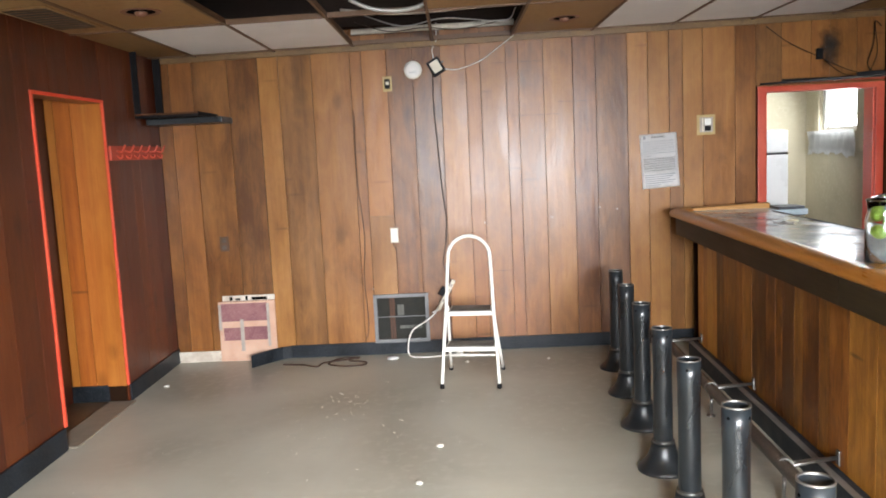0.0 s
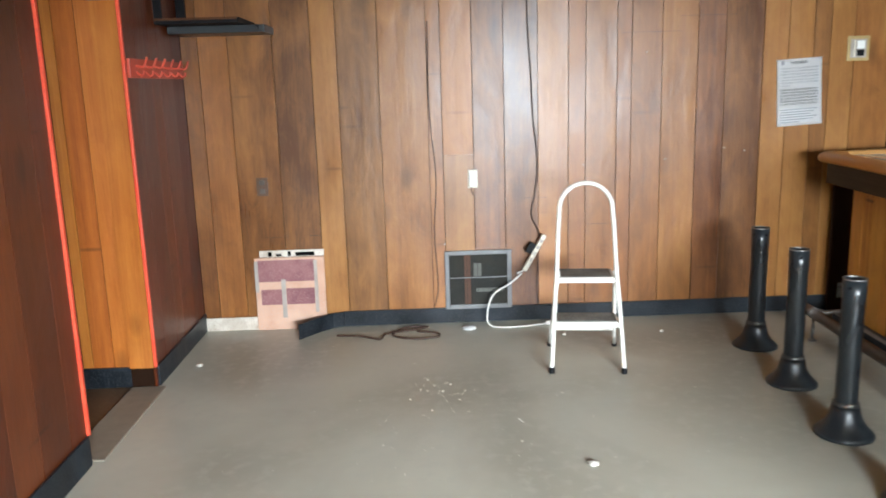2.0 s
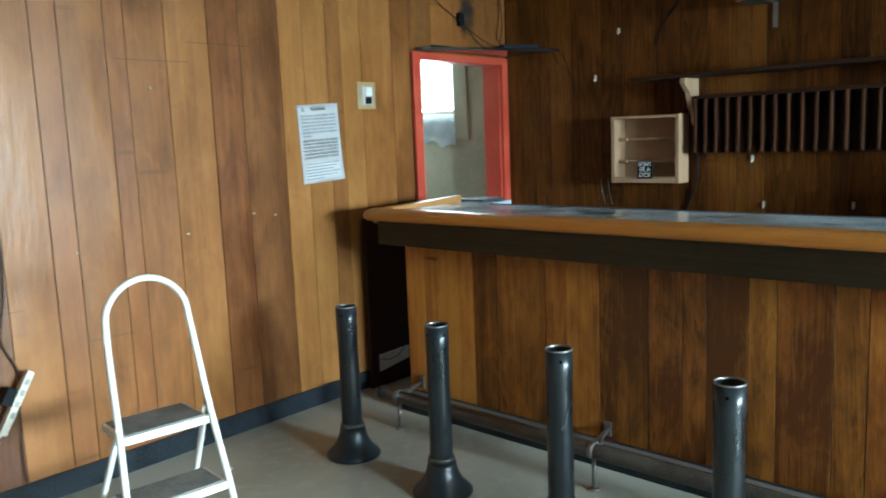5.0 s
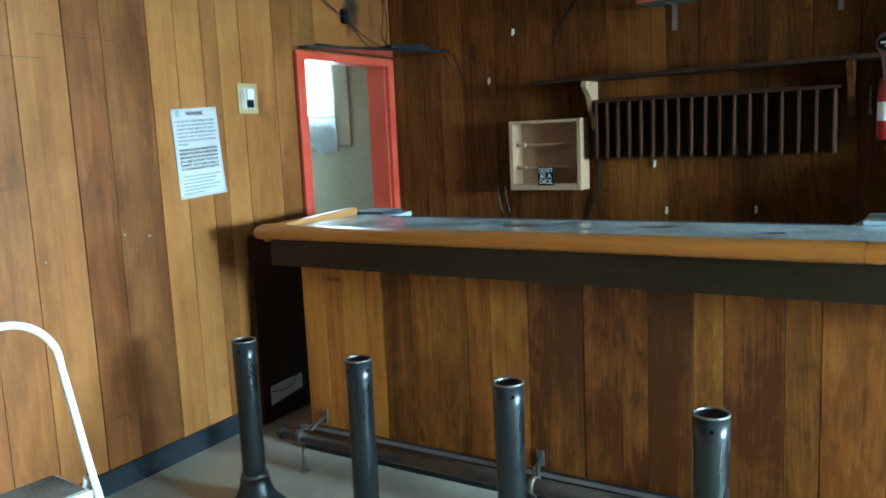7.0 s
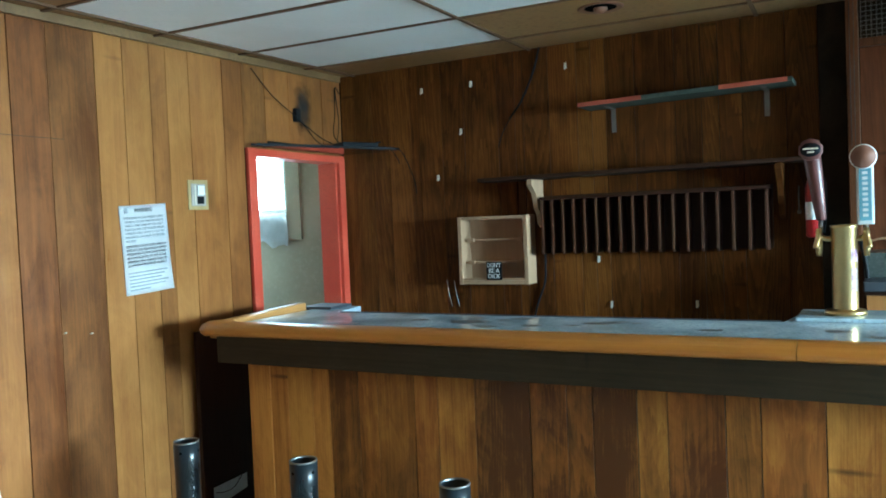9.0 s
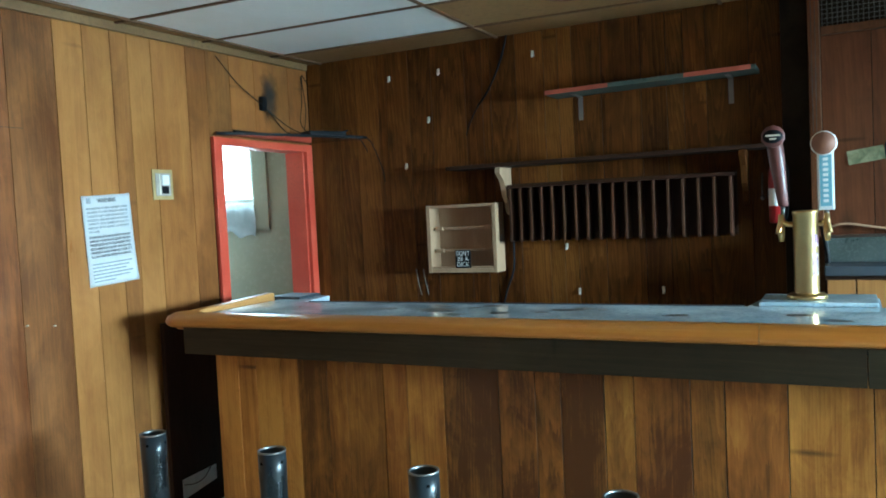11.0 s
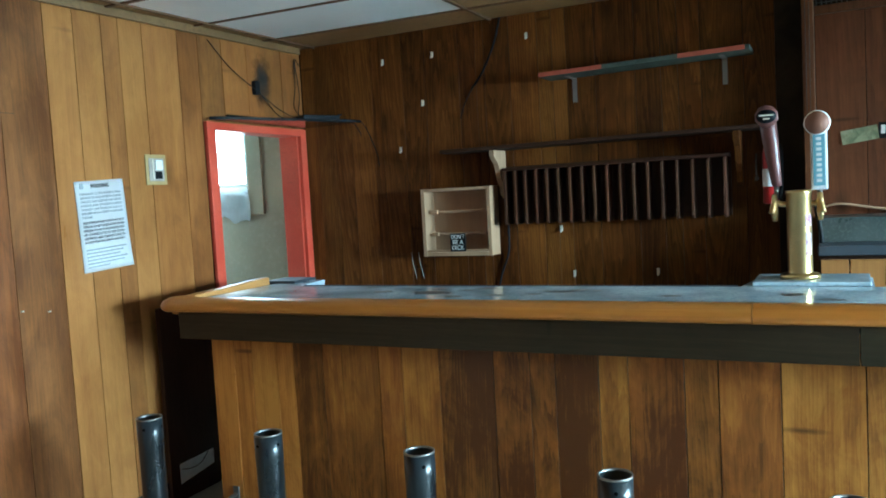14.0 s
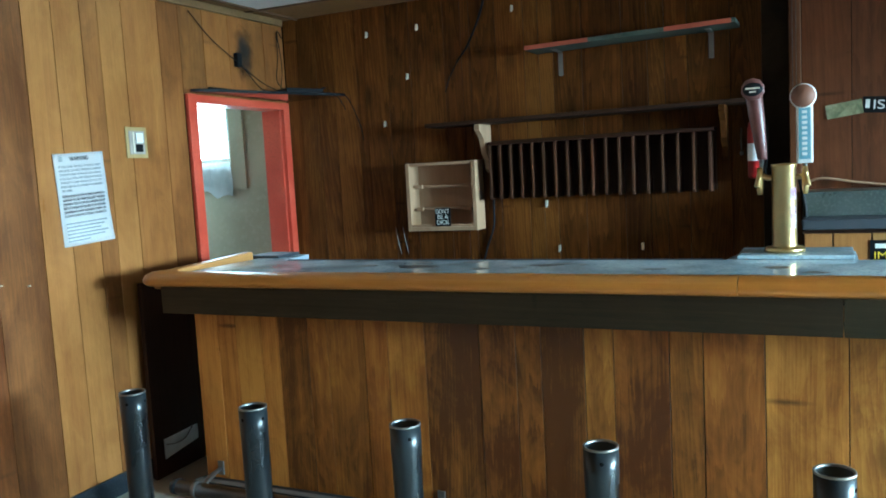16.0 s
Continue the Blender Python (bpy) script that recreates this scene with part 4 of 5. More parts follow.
for x0, x1, z1 in ((0.075, 0.10, 0.034), (0.125, 0.16, 0.02), (0.2, 0.22, 0.036), (0.25, 0.37, 0.028)):
    part("gap", box(x0, x1, -0.0036, -0.0031, 0.004, z1), HOLE, hole, "black gap behind the planks")

poster = thing("warning_poster", on_north(1.378, 1.412, -3), "creased white paper warning notice taped to the planks", "poster")
bm = bmesh.new()
NX, NZ = 14, 18
grid = [[bm.verts.new((-0.14 + 0.28 * i / NX, -0.004 - 0.004 * abs(math.sin(3.1 * i / NX + 2.2 * j / NZ)) - (0.014 * (1 - j / NZ) ** 4 * (i / NX)), -0.205 + 0.41 * j / NZ)) for i in range(NX + 1)] for j in range(NZ + 1)]
for j in range(NZ):
    for i in range(NX):
        bm.faces.new((grid[j][i], grid[j][i + 1], grid[j + 1][i + 1], grid[j + 1][i])).smooth = True
bmesh.ops.solidify(bm, geom=bm.faces[:], thickness=-0.0006)
part("sheet", bm, PAPER, poster)
LY = -0.0105
lettering("WARNING", 0.026, INK, poster, pose(-0.055, LY, 0.172, 90, 0, 0), 0.105)
part("seal", box(-0.115, -0.095, LY - 0.0008, LY, 0.17, 0.195), INKGREY, poster)
para = ["IT IS ILLEGAL TO SELL WHISKEY, WINE", "OR BEER TO ANY PERSON UNDER", "TWENTY-ONE YEARS OF AGE AND IT", "IS ILLEGAL FOR ANY PERSON UNDER", "TWENTY-ONE YEARS OF AGE TO", "PURCHASE OR TO ATTEMPT TO PURCHASE", "THE SAME."]
for k, line in enumerate(para):
    lettering(line, 0.0145, INKGREY, poster, pose(-0.12, LY, 0.142 - 0.0175 * k, 90, 0, 0), 0.06 if k == 6 else 0.235)
para = ["IDENTIFICATION CARDS WHICH", "APPEAR TO BE FRAUDULENT WHEN", "PRESENTED BY PURCHASERS MAY", "BE CONFISCATED BY THE ESTAB-", "LISHMENT AND TURNED OVER TO", "A LAW ENFORCEMENT AGENCY."]
for k, line in enumerate(para):
    lettering(line, 0.0155, INK, poster, pose(-0.12, LY, 0.012 - 0.0175 * k, 90, 0, 0), 0.235)
for k in range(6):
    part("text_line", box(-0.12, 0.11 - 0.02 * (k % 3), LY - 0.003, LY - 0.0015, -0.108 - 0.0155 * k, -0.101 - 0.0155 * k), INKGREY, poster)
for x, z in ((0.42, 1.68), (0.03, 1.0), (0.92, 1.08), (0.55, 1.02), (1.05, 1.06), (-0.855, 0.52)):
    single("nail", tube([(x, NORTH, z), (x, NORTH - 0.014, z + 0.002)], 0.0035, 6, 1), CHIP, None, "small pale nail head in the planks", "nail", "nails in the plank wall")

# dark line cuts in the boards
for x, z, w in ((0.27, 1.80, 0.36), (0.12, 2.20, 0.42), (-1.99, 0.60, 0.15), (-1.72, 0.605, 0.09), (-0.34, 0.80, 0.14), (0.05, 0.62, 0.20), (0.62, 1.89, 0.35)):
    single("trim_board_cut", box(x, x + w, NORTH - 0.0026, NORTH - 0.0014, z, z + 0.0022), WIREBROWN, None, "dark saw cut across the planks", "trim", "", "structure")

# corner shelf on hanging straps
sh = thing("corner_shelf", pose(WEST, NORTH, 1.90), "black hanging corner shelf on two steel straps", "shelf")
part("shelf_board", box(0.005, 0.46, -0.47, -0.01, -0.012, 0.018, 0.003), BLACK, sh)
part("front_lip", box(0.02, 0.57, -0.30, -0.012, -0.055, -0.013, 0.004), BLACKMETAL, sh)
part("red_edge", box(0.005, 0.455, -0.478, -0.471, 0.006, 0.018), REDBROWN, sh)
part("strap", box(0.006, 0.05, -0.47, -0.455, 0.019, 0.50, 0.002), BLACK, sh)
part("strap", box(0.006, 0.06, -0.05, -0.03, 0.019, 0.50, 0.002), BLACK, sh)

hooks = thing("coat_rack", pose(WEST + 0.001, 5.36, 1.60), "red painted coat rack board with a row of hooks", "coat rack")
part("board", box(0.0, 0.016, 0.0, 0.90, 0.0, 0.095, 0.003), RED, hooks)
for k in range(6):
    y = 0.09 + 0.145 * k
    h = bmesh.new()
    tube([(0.016, y, 0.06), (0.05, y, 0.055), (0.065, y, 0.075), (0.075, y, 0.10)], 0.006, 6, 4, bm=h)
    tube([(0.016, y, 0.03), (0.035, y, 0.012), (0.05, y, 0.018), (0.052, y, 0.035)], 0.006, 6, 4, bm=h)
    part("hook", h, RED, hooks)

# ---- ceiling lights ----
def can_light(x, y):
    c = thing("recessed_light", CEIL @ pose(x, y, 0.004), "recessed round ceiling light with copper ring", "ceiling light", "recessed ceiling lights")
    part("ring", lathe([(0.075, -0.001), (0.098, -0.006), (0.105, -0.002), (0.105, 0.0005), (0.075, 0.0005), (0.075, -0.001)], 32, caps=False), COPPERFACE, c)
    part("can", lathe([(0.074, -0.001), (0.0, -0.0015)], 32, caps=False), HOLE, c)
    part("bulb", lathe([(0.0, -0.028), (0.02, -0.024), (0.032, -0.012), (0.032, -0.002)], 20, caps=False), COPPERFACE, c)


for x, y in ((-1.79, 4.45), (0.59, 5.62), (2.32, 4.36)):
    can_light(x, y)
v = thing("ceiling_vent", CEIL @ pose(-2.26, 4.45, 0.0), "dusty dark ceiling vent", "ceiling vent")
part("frame", box(-0.13, 0.13, -0.32, 0.32, -0.006, 0.003, 0.002), CEILING_TAN, v)
part("backing", box(-0.11, 0.11, -0.29, 0.29, -0.0075, -0.0062), VENTDARK, v)
for k in range(9):
    part("slat", box(-0.108, 0.108, -0.27 + 0.064 * k, -0.262 + 0.064 * k, -0.011, -0.0076), GRID, v)
single("ceiling_cable", tube([(-0.75, 4.9, 2.45), (-0.62, 4.94, 2.40), (-0.45, 4.95, 2.385), (-0.3, 4.93, 2.42), (-0.2, 4.9, 2.5)], 0.012, 8, 6), WIREGREY, None, "loose armoured cable looping out of the open ceiling", "cable")
single("ceiling_cable", tube([(-0.8, 5.6, 2.50), (-0.5, 5.75, 2.42), (-0.2, 5.7, 2.45), (0.2, 5.8, 2.43), (0.28, 5.7, 2.5)], 0.004, 6, 6), WIREGREY, None, "thin grey wire hanging in the open ceiling", "cable")
single("ceiling_cable", tube([(-0.85, 6.0, 2.5), (-0.6, 5.9, 2.41), (-0.35, 6.0, 2.44), (-0.1, 5.95, 2.41), (0.2, 6.05, 2.47)], 0.004, 6, 6), WIREBROWN, None, "thin brown wire hanging in the open ceiling", "cable")


# ---- corner above the right doorway ----
tv = thing("corner_tv_shelf", pose(0, 0, 1.937), "black gloss triangular corner shelf above the red door", "shelf")
part("shelf_board", prism([(2.13, 6.275), (3.045, 6.295), (3.045, 5.86), (2.99, 5.87), (2.16, 6.24)], 0, 0.016), BLACKGLOSS, tv)
part("wall_cleat", box(2.3, 3.03, 6.28, 6.298, 0.0165, 0.04), BLACK, tv)
dev = thing("cable_box", pose(2.9, 6.08, 1.954, 0, 0, -28), "small black cable box with wires on the corner shelf", "cable box")
part("case", box(-0.13, 0.12, -0.06, 0.06, 0, 0.035, 0.004), BLACK, dev)
part("antenna", tube([(0.1, 0, 0.03), (0.16, -0.02, 0.045)], 0.006, 6, 2), BLACK, dev)
junction = thing("wall_box", on_north(2.575, 2.15), "black wall box with sooty wires", "junction box")
part("box", box(-0.022, 0.022, -0.03, 0, -0.04, 0.04, 0.005), BLACK, junction)
single("wall_soot", prism([(0.145 * math.cos(6.283 * k / 28), 0.24 * math.sin(6.283 * k / 28)) for k in range(28)], 0, 0.0006), SMOKESTAIN,
       Matrix(((1, 0, 0, 2.655), (0, 0, -1, NORTH - 0.0026), (0, 1, 0, 2.20), (0, 0, 0, 1))), "dark soot stain on the planks", "stain")
for pts in ([(2.18, 6.29, 2.37), (2.35, 6.285, 2.24), (2.56, 6.27, 2.13), (2.75, 6.25, 2.03), (2.9, 6.2, 1.97)],
            [(2.98, 6.285, 2.36), (2.97, 6.28, 2.2), (2.92, 6.26, 2.05), (2.97, 6.2, 1.97)],
            [(3.03, 6.28, 2.33), (2.98, 6.28, 2.36), (2.995, 6.27, 2.15), (2.94, 6.25, 2.02), (2.86, 6.2, 1.97)],
            [(2.6, 6.26, 2.1), (2.72, 6.25, 2.0), (2.8, 6.22, 1.97)],
            [(2.93, 5.98, 1.96), (2.98, 5.9, 1.95), (3.0, 5.85, 1.88), (3.0, 5.84, 1.85)],
            [(3.02, 5.86, 1.95), (3.03, 5.82, 1.90), (3.035, 5.76, 1.75), (3.03, 5.74, 1.66)]):
    single("corner_cable", tube(pts, 0.003, 6, 6), BLACK, None, "black cable hanging by the corner shelf", "cable", "corner cables")


# ---- things on the wall behind the bar ----
shelf = thing("bottle_shelf", BAR, "dark wooden wall shelf on scrolled corbels", "shelf")
part("shelf_board", box(-0.205, -0.001, -2.83, -1.07, 1.695, 1.715, 0.003), DARKWOOD, shelf)
def corbel(v):
    pts = [(0.0, 0.0), (-0.17, 0.0), (-0.175, -0.03), (-0.15, -0.05), (-0.115, -0.075), (-0.095, -0.12), (-0.085, -0.16), (-0.045, -0.20), (-0.035, -0.25), (0.0, -0.27)]
    c = prism(pts, -0.014, 0.014)
    for q in c.verts:
        x, y, z = q.co
        q.co = (x - 0.001, v + z, 1.694 + y)
    return finish(c)
part("corbel", corbel(-1.375), PINE, shelf, "light wood scrolled corbel")
part("corbel", corbel(-2.655), PANEL_EAST, shelf)

rack = thing("bottle_rack", BAR, "dark wooden wall rack with a row of upright dividers", "rack")
part("back", box(-0.014, -0.001, -2.61, -1.40, 1.28, 1.60), DARKWOOD, rack)
part("top_rail", box(-0.10, -0.0145, -2.61, -1.40, 1.575, 1.592, 0.002), DARKWOOD, rack)
DIV = wood("rack divider wood", (0.03, 0.013, 0.007), (0.06, 0.027, 0.013), (0.10, 0.045, 0.02), 0.45, 0.2)
for k in range(18):
    vv = -1.418 - k * 0.0600 - 0.00056 * k * (k - 1)
    d = prism([(-0.0145, 1.275), (-0.105, 1.275), (-0.118, 1.29), (-0.11, 1.33), (-0.112, 1.56), (-0.10, 1.574), (-0.0145, 1.574)], vv - 0.0055, vv + 0.0055)
    for q in d.verts:
        x, y, z = q.co
        q.co = (x, z, y)
    part("divider", finish(d), DIV, rack)

cab = thing("display_case", BAR, "light pine wall display case with two small shelves", "display case")
part("back", box(-0.012, -0.001, -1.325, -0.90, 1.11, 1.495), PINE, cab)
part("side", box(-0.135, -0.0125, -0.918, -0.895, 1.105, 1.50, 0.002), PINE, cab)
part("side", box(-0.135, -0.0125, -1.335, -1.312, 1.105, 1.50, 0.002), PINE, cab)
part("top", box(-0.134, -0.0125, -1.311, -0.919, 1.482, 1.499, 0.002), PINE, cab)
part("bottom", box(-0.134, -0.0125, -1.311, -0.919, 1.106, 1.128, 0.002), PINE, cab)
for z in (1.225, 1.355):
    part("shelf", box(-0.085, -0.0125, -1.311, -0.919, z, z + 0.012, 0.001), PINE, cab)
    for v in (-0.94, -1.25):
        part("shelf_clip", box(-0.10, -0.086, v - 0.04, v, z - 0.004, z + 0.018, 0.001), PINE, cab)
part("front_lip", box(-0.134, -0.122, -1.311, -0.919, 1.129, 1.142, 0.001), PINE, cab)
part("catch", box(-0.07, -0.055, -1.339, -1.336, 1.27, 1.32, 0.001), TAPE, cab)
st = thing("sticker", BAR @ pose(-0.139, -1.075, 1.132, 0, 0, -90), "black sticker with white capital letters on the case", "sticker")
part("sheet", box(0, 0.098, 0.0, 0.002, 0, 0.105), BLACK, st)
for line, z, w in (("DON'T", 0.073, 0.084), ("BE A", 0.042, 0.066), ("DICK", 0.010, 0.076)):
    lettering(line, 0.036, WHITEPAINT, st, pose(0.049 - w / 2 - 0.002, -0.0008, z, 90, 0, 0), w)

up = thing("bracket_shelf", BAR, "narrow painted shelf, faded red with a grey-green middle, on two brackets", "shelf")
def slant(a, b):
    q = box(-0.20, -0.001, b, a, 2.055, 2.077, 0.002)
    for w in q.verts:
        w.co.z += 0.014 * (-1.68 - w.co.y)
    return q
part("board", slant(-1.68, -2.73), GREYGREEN, up)
for a, b in ((-1.68, -2.02), (-2.40, -2.71)):
    strip = slant(a, b)
    for w in strip.verts:
        w.co.x = -0.2035 if w.co.x < -0.1 else -0.2005
    part("painted_edge", strip, REDSHELF, up, "faded red front edge")
for v in (-1.815, -2.595):
    z = 2.054 + 0.014 * (-1.68 - v)
    q = box(-0.14, -0.001, v - 0.012, v + 0.012, z - 0.005, z - 0.001)
    box(-0.005, -0.001, v - 0.012, v + 0.012, z - 0.13, z - 0.006, bm=q)
    part("bracket", q, ALU, up)


def wall_clip(v, z):
    c = thing("wall_clip", BAR @ pose(-0.001, v, z), "small white plastic clip on the planks", "clip", "clips on the wall")
    part("body", box(-0.010, 0, -0.007, 0.007, -0.016, 0.016, 0.002), IVORY, c)
    part("hook", box(-0.018, -0.0105, -0.005, 0.005, -0.022, -0.008, 0.002), IVORY, c)


for v, z in ((-0.615, 2.288), (-0.955, 2.292), (-0.877, 2.017), (-0.708, 1.75), (-1.549, 2.322), (-1.705, 1.239), (-1.77, 0.988), (-2.228, 0.996)):
    wall_clip(v, z)

ext = thing("fire_extinguisher", BAR @ pose(-0.085, -2.80, 1.33), "red fire extinguisher with a white label hung on the wall", "fire extinguisher")
part("cylinder", lathe([(0.028, 0.0), (0.037, 0.008), (0.037, 0.24), (0.030, 0.27), (0.016, 0.285)], 24), REDPAINT, ext)
part("label", lathe([(0.0375, 0.085), (0.0375, 0.17)], 24, caps=False), PAPER, ext, "white label")
part("valve", box(-0.018, 0.018, -0.016, 0.016, 0.286, 0.32, 0.004), BLACK, ext)
part("handle", box(-0.06, 0.02, -0.008, 0.008, 0.322, 0.334, 0.003), BLACK, ext)
part("hose", tube([(0, -0.02, 0.30), (-0.01, -0.05, 0.26), (-0.015, -0.05, 0.1), (-0.015, -0.04, 0.02)], 0.008, 8, 5), BLACK, ext)
part("bracket", box(0.038, 0.084, -0.02, 0.02, 0.12, 0.2, 0.002), BLACK, ext)
opener = thing("bottle_opener", BAR @ pose(-0.004, -2.73, 1.52), "steel bottle opener hanging on the wall", "bottle opener")
part("shank", tube([(0, 0, 0.06), (-0.008, 0.002, 0.0), (-0.012, 0, -0.05)], 0.004, 6, 3), STEEL, opener)
part("ring", lathe([(0.006, -0.075), (0.011, -0.065), (0.006, -0.052)], 10, -0.012), STEEL, opener)

for pts, r in (([(-0.008, -1.40, 2.46), (-0.01, -1.36, 2.32), (-0.01, -1.28, 2.16), (-0.01, -1.20, 2.06)], 0.006), ([(-0.006, -1.20, 2.06), (-0.006, -1.15, 1.98), (-0.006, -1.12, 1.90)], 0.003),
               ([(-0.01, -1.39, 1.30), (-0.012, -1.385, 1.12), (-0.01, -1.34, 1.0), (-0.01, -1.31, 0.9)], 0.006)):
    single("wall_cable", tube(pts, r, 6, 6), BLACK, BAR, "black cable running down the smoky wall", "cable", "cables behind the bar")
for v in (-0.74, -0.79):
    single("wall_wire", tube([(-0.006, v, 1.12), (-0.01, v - 0.01, 1.06), (-0.006, v - 0.03, 0.96)], 0.002, 5, 4), STEEL, BAR, "thin bright wire on the smoky wall", "wire")
single("wall_wire", tube([(-0.156, TRIM_V - 0.016, 2.45), (-0.156, TRIM_V - 0.016, 1.75)], 0.002, 6, 1), WIREBROWN, BAR, "thin cord hanging down the trim post", "wire")
single("wall_wire", tube([(-0.156, TRIM_V - 0.034, 2.45), (-0.156, TRIM_V - 0.031, 1.75)], 0.002, 6, 1), WIREBROWN, BAR, "thin cord hanging down the trim post", "wire")
single("wall_wire", tube([(-0.02, -3.02, 1.30), (-0.03, -3.1, 1.315), (-0.03, -3.25, 1.29), (-0.03, -3.5, 1.26), (-0.03, -3.9, 1.25)], 0.006, 6, 6), PINE, BAR, "pale cord along the back counter", "wire")
single("wall_cable", tube([(-0.28, -3.0, 1.32), (-0.285, -3.02, 1.2), (-0.28, -3.03, 1.10), (-0.26, -3.07, 1.03), (-0.25, -3.1, 0.98)], 0.010, 6, 6), BLACK, BAR, "black cable with inline plug hanging", "cable")

back = thing("back_counter", BAR, "grey back-bar counter ledge above yellow wood cupboards", "counter")
part("upstand", box(-0.26, -0.006, -4.6, -3.01, 1.15, 1.262, 0.004), GREYCOUNTER, back)
part("top", box(-0.45, -0.006, -4.6, -3.01, 1.105, 1.149, 0.006), LAMDARK, back)
part("body", box(-0.40, -0.006, -4.6, -3.01, 0.0, 1.10), DARKWOOD, back)
for a, b in ((-3.02, -3.13), (-3.135, -3.28), (-3.285, -3.52), (-3.525, -3.8)):
    part("door", box(-0.42, -0.401, b, a, 0.1, 1.085, 0.003), YELLOWWOOD, back)

bill = single("banknote", box(-0.0045, -0.003, -0.078, 0.078, -0.033, 0.033), BILL, BAR @ pose(0, -3.188, 1.635, -8, 0, 0), "green banknote pinned to the wall", "banknote")
stick = thing("sticker", BAR @ pose(-0.004, -3.262, 1.613, 0, 0, -90) @ pose(0, 0, 0, 0, 4, 0), "black bumper sticker with white letters", "sticker")
part("sheet", box(0, 0.24, 0, 0.002, 0, 0.075), BLACK, stick)
part("figure_mark", box(0.012, 0.03, -0.001, -0.0002, 0.022, 0.062), WHITEPAINT, stick)
lettering("ISIS", 0.06, WHITEPAINT, stick, pose(0.04, -0.0008, 0.018, 90, 0, 0), 0.10)
stick = thing("sticker", BAR @ pose(-0.423, -3.275, 0.965, 0, 0, -90), "black bumper sticker with white and yellow letters", "sticker")
part("sheet", box(0, 0.24, 0, 0.002, 0, 0.09), BLACK, stick)
part("text_bar", box(0.02, 0.16, -0.001, -0.0002, 0.055, 0.075), WHITEPAINT, stick)
lettering("IMP", 0.045, YELLOW, stick, pose(0.012, -0.0008, 0.010, 90, 0, 0), 0.08)


# ---- things on the bar ----
tower = thing("beer_tower", b_at(-0.945, -2.962, 1.0685), "polished brass draught beer tower with two taps", "beer tower")
part("base_flange", lathe([(0.072, 0.0), (0.072, 0.012), (0.066, 0.018), (0.0455, 0.022)], 36), BRASS, tower)
part("column", lathe([(0.0445, 0.02), (0.0445, 0.322), (0.047, 0.326), (0.047, 0.336), (0.0, 0.339)], 36, caps=False), BRASS, tower)
for z, h, w in ((0.20, 0.045, 40), (0.09, 0.085, 34)):
    q = bmesh.new()
    a0 = math.radians(212)
    cols = [[q.verts.new((0.0452 * math.cos(a0 + math.radians(w) * i / 6), 0.0452 * math.sin(a0 + math.radians(w) * i / 6), z + hh)) for hh in (0, h)] for i in range(7)]
    for c0, c1 in zip(cols, cols[1:]):
        q.faces.new((c0[0], c1[0], c1[1], c0[1]))
    bmesh.ops.solidify(q, geom=q.faces[:], thickness=0.0006)
    part("decal", q, blotched("pale decal", (0.75, 0.7, 0.72), (0.45, 0.2, 0.4), (0.85, 0.85, 0.85), 40, 0.5), tower, "pale printed decal")


def tap(v, label):
    s = 1 if v > 0 else -1
    t = part("faucet", tube([(0, s * 0.04, 0.285), (0, s * 0.06, 0.285), (-0.01, v, 0.29), (-0.02, v + s * 0.01, 0.25)], 0.011, 10, 5), BRASS, tower)
    part("spout", lathe([(0.009, 0.22), (0.013, 0.25), (0.013, 0.29), (0.009, 0.325)], 12, -0.008, v), BRASS, t)
    return t


t = tap(0.085, "")
h = lathe([(0.014, 0.355), (0.0185, 0.36), (0.024, 0.44), (0.030, 0.54), (0.031, 0.60), (0.024, 0.635)], 20, 0, 0.075)
for w in h.verts:
    w.co.y += 0.11 * (w.co.z - 0.355)
part("stem", lathe([(0.008, 0.31), (0.009, 0.356)], 10, 0, 0.078), STEEL, tower)
part("tap_handle", h, MAROON, tower, "maroon tapered tap handle")
q = lathe([(0.0, 0.0), (0.040, 0.0), (0.043, 0.004), (0.043, 0.018), (0.04, 0.022), (0.0, 0.022)], 20, caps=False)
for i, vv in enumerate(q.verts):
    if i % 2:
        vv.co.x *= 0.94
        vv.co.y *= 0.94
ob = part("tap_badge", q, MAROON, tower, "notched maroon bottle-cap badge")
ob.matrix_basis = pose(-0.034, 0.103, 0.622, 0, -90, 0) @ pose(0, 0, -0.006)
face = lathe([(0.0, 0.0), (0.036, 0.0), (0.036, 0.0016), (0.0, 0.0016)], 28, caps=False)
for w in face.verts:
    w.co.x *= 0.72
ob = part("badge_face", face, BLACK, tower, "black oval badge face")
ob.matrix_basis = pose(-0.0502, 0.103, 0.622, 0, -90, 0)
for dz, half in ((0.004, 0.026), (-0.009, 0.012)):
    part("badge_mark", box(-0.0530, -0.0521, 0.103 - half, 0.103 + half, 0.619 + dz, 0.625 + dz), IVORY, tower)
t = tap(-0.075, "")
part("tap_handle", box(-0.014, 0.014, -0.103, -0.045, 0.335, 0.555, 0.005), CERAMIC, tower, "white ceramic tap handle")
part("tag_face", box(-0.0155, -0.0142, -0.094, -0.054, 0.35, 0.542), TAGBLUE, tower, "pale blue upright label")
for k in range(9):
    part("letter_bar", box(-0.0165, -0.0156, -0.083, -0.065, 0.52 - 0.0195 * k, 0.531 - 0.0195 * k), CERAMIC, tower)
part("stem", lathe([(0.008, 0.31), (0.01, 0.336)], 10, 0, -0.074), STEEL, tower)
ob = part("tap_badge", lathe([(0.0, 0.0), (0.044, 0.0), (0.046, 0.004), (0.046, 0.03), (0.042, 0.034), (0.0, 0.034)], 32, caps=False), CERAMIC, tower, "round white knob with copper badge")
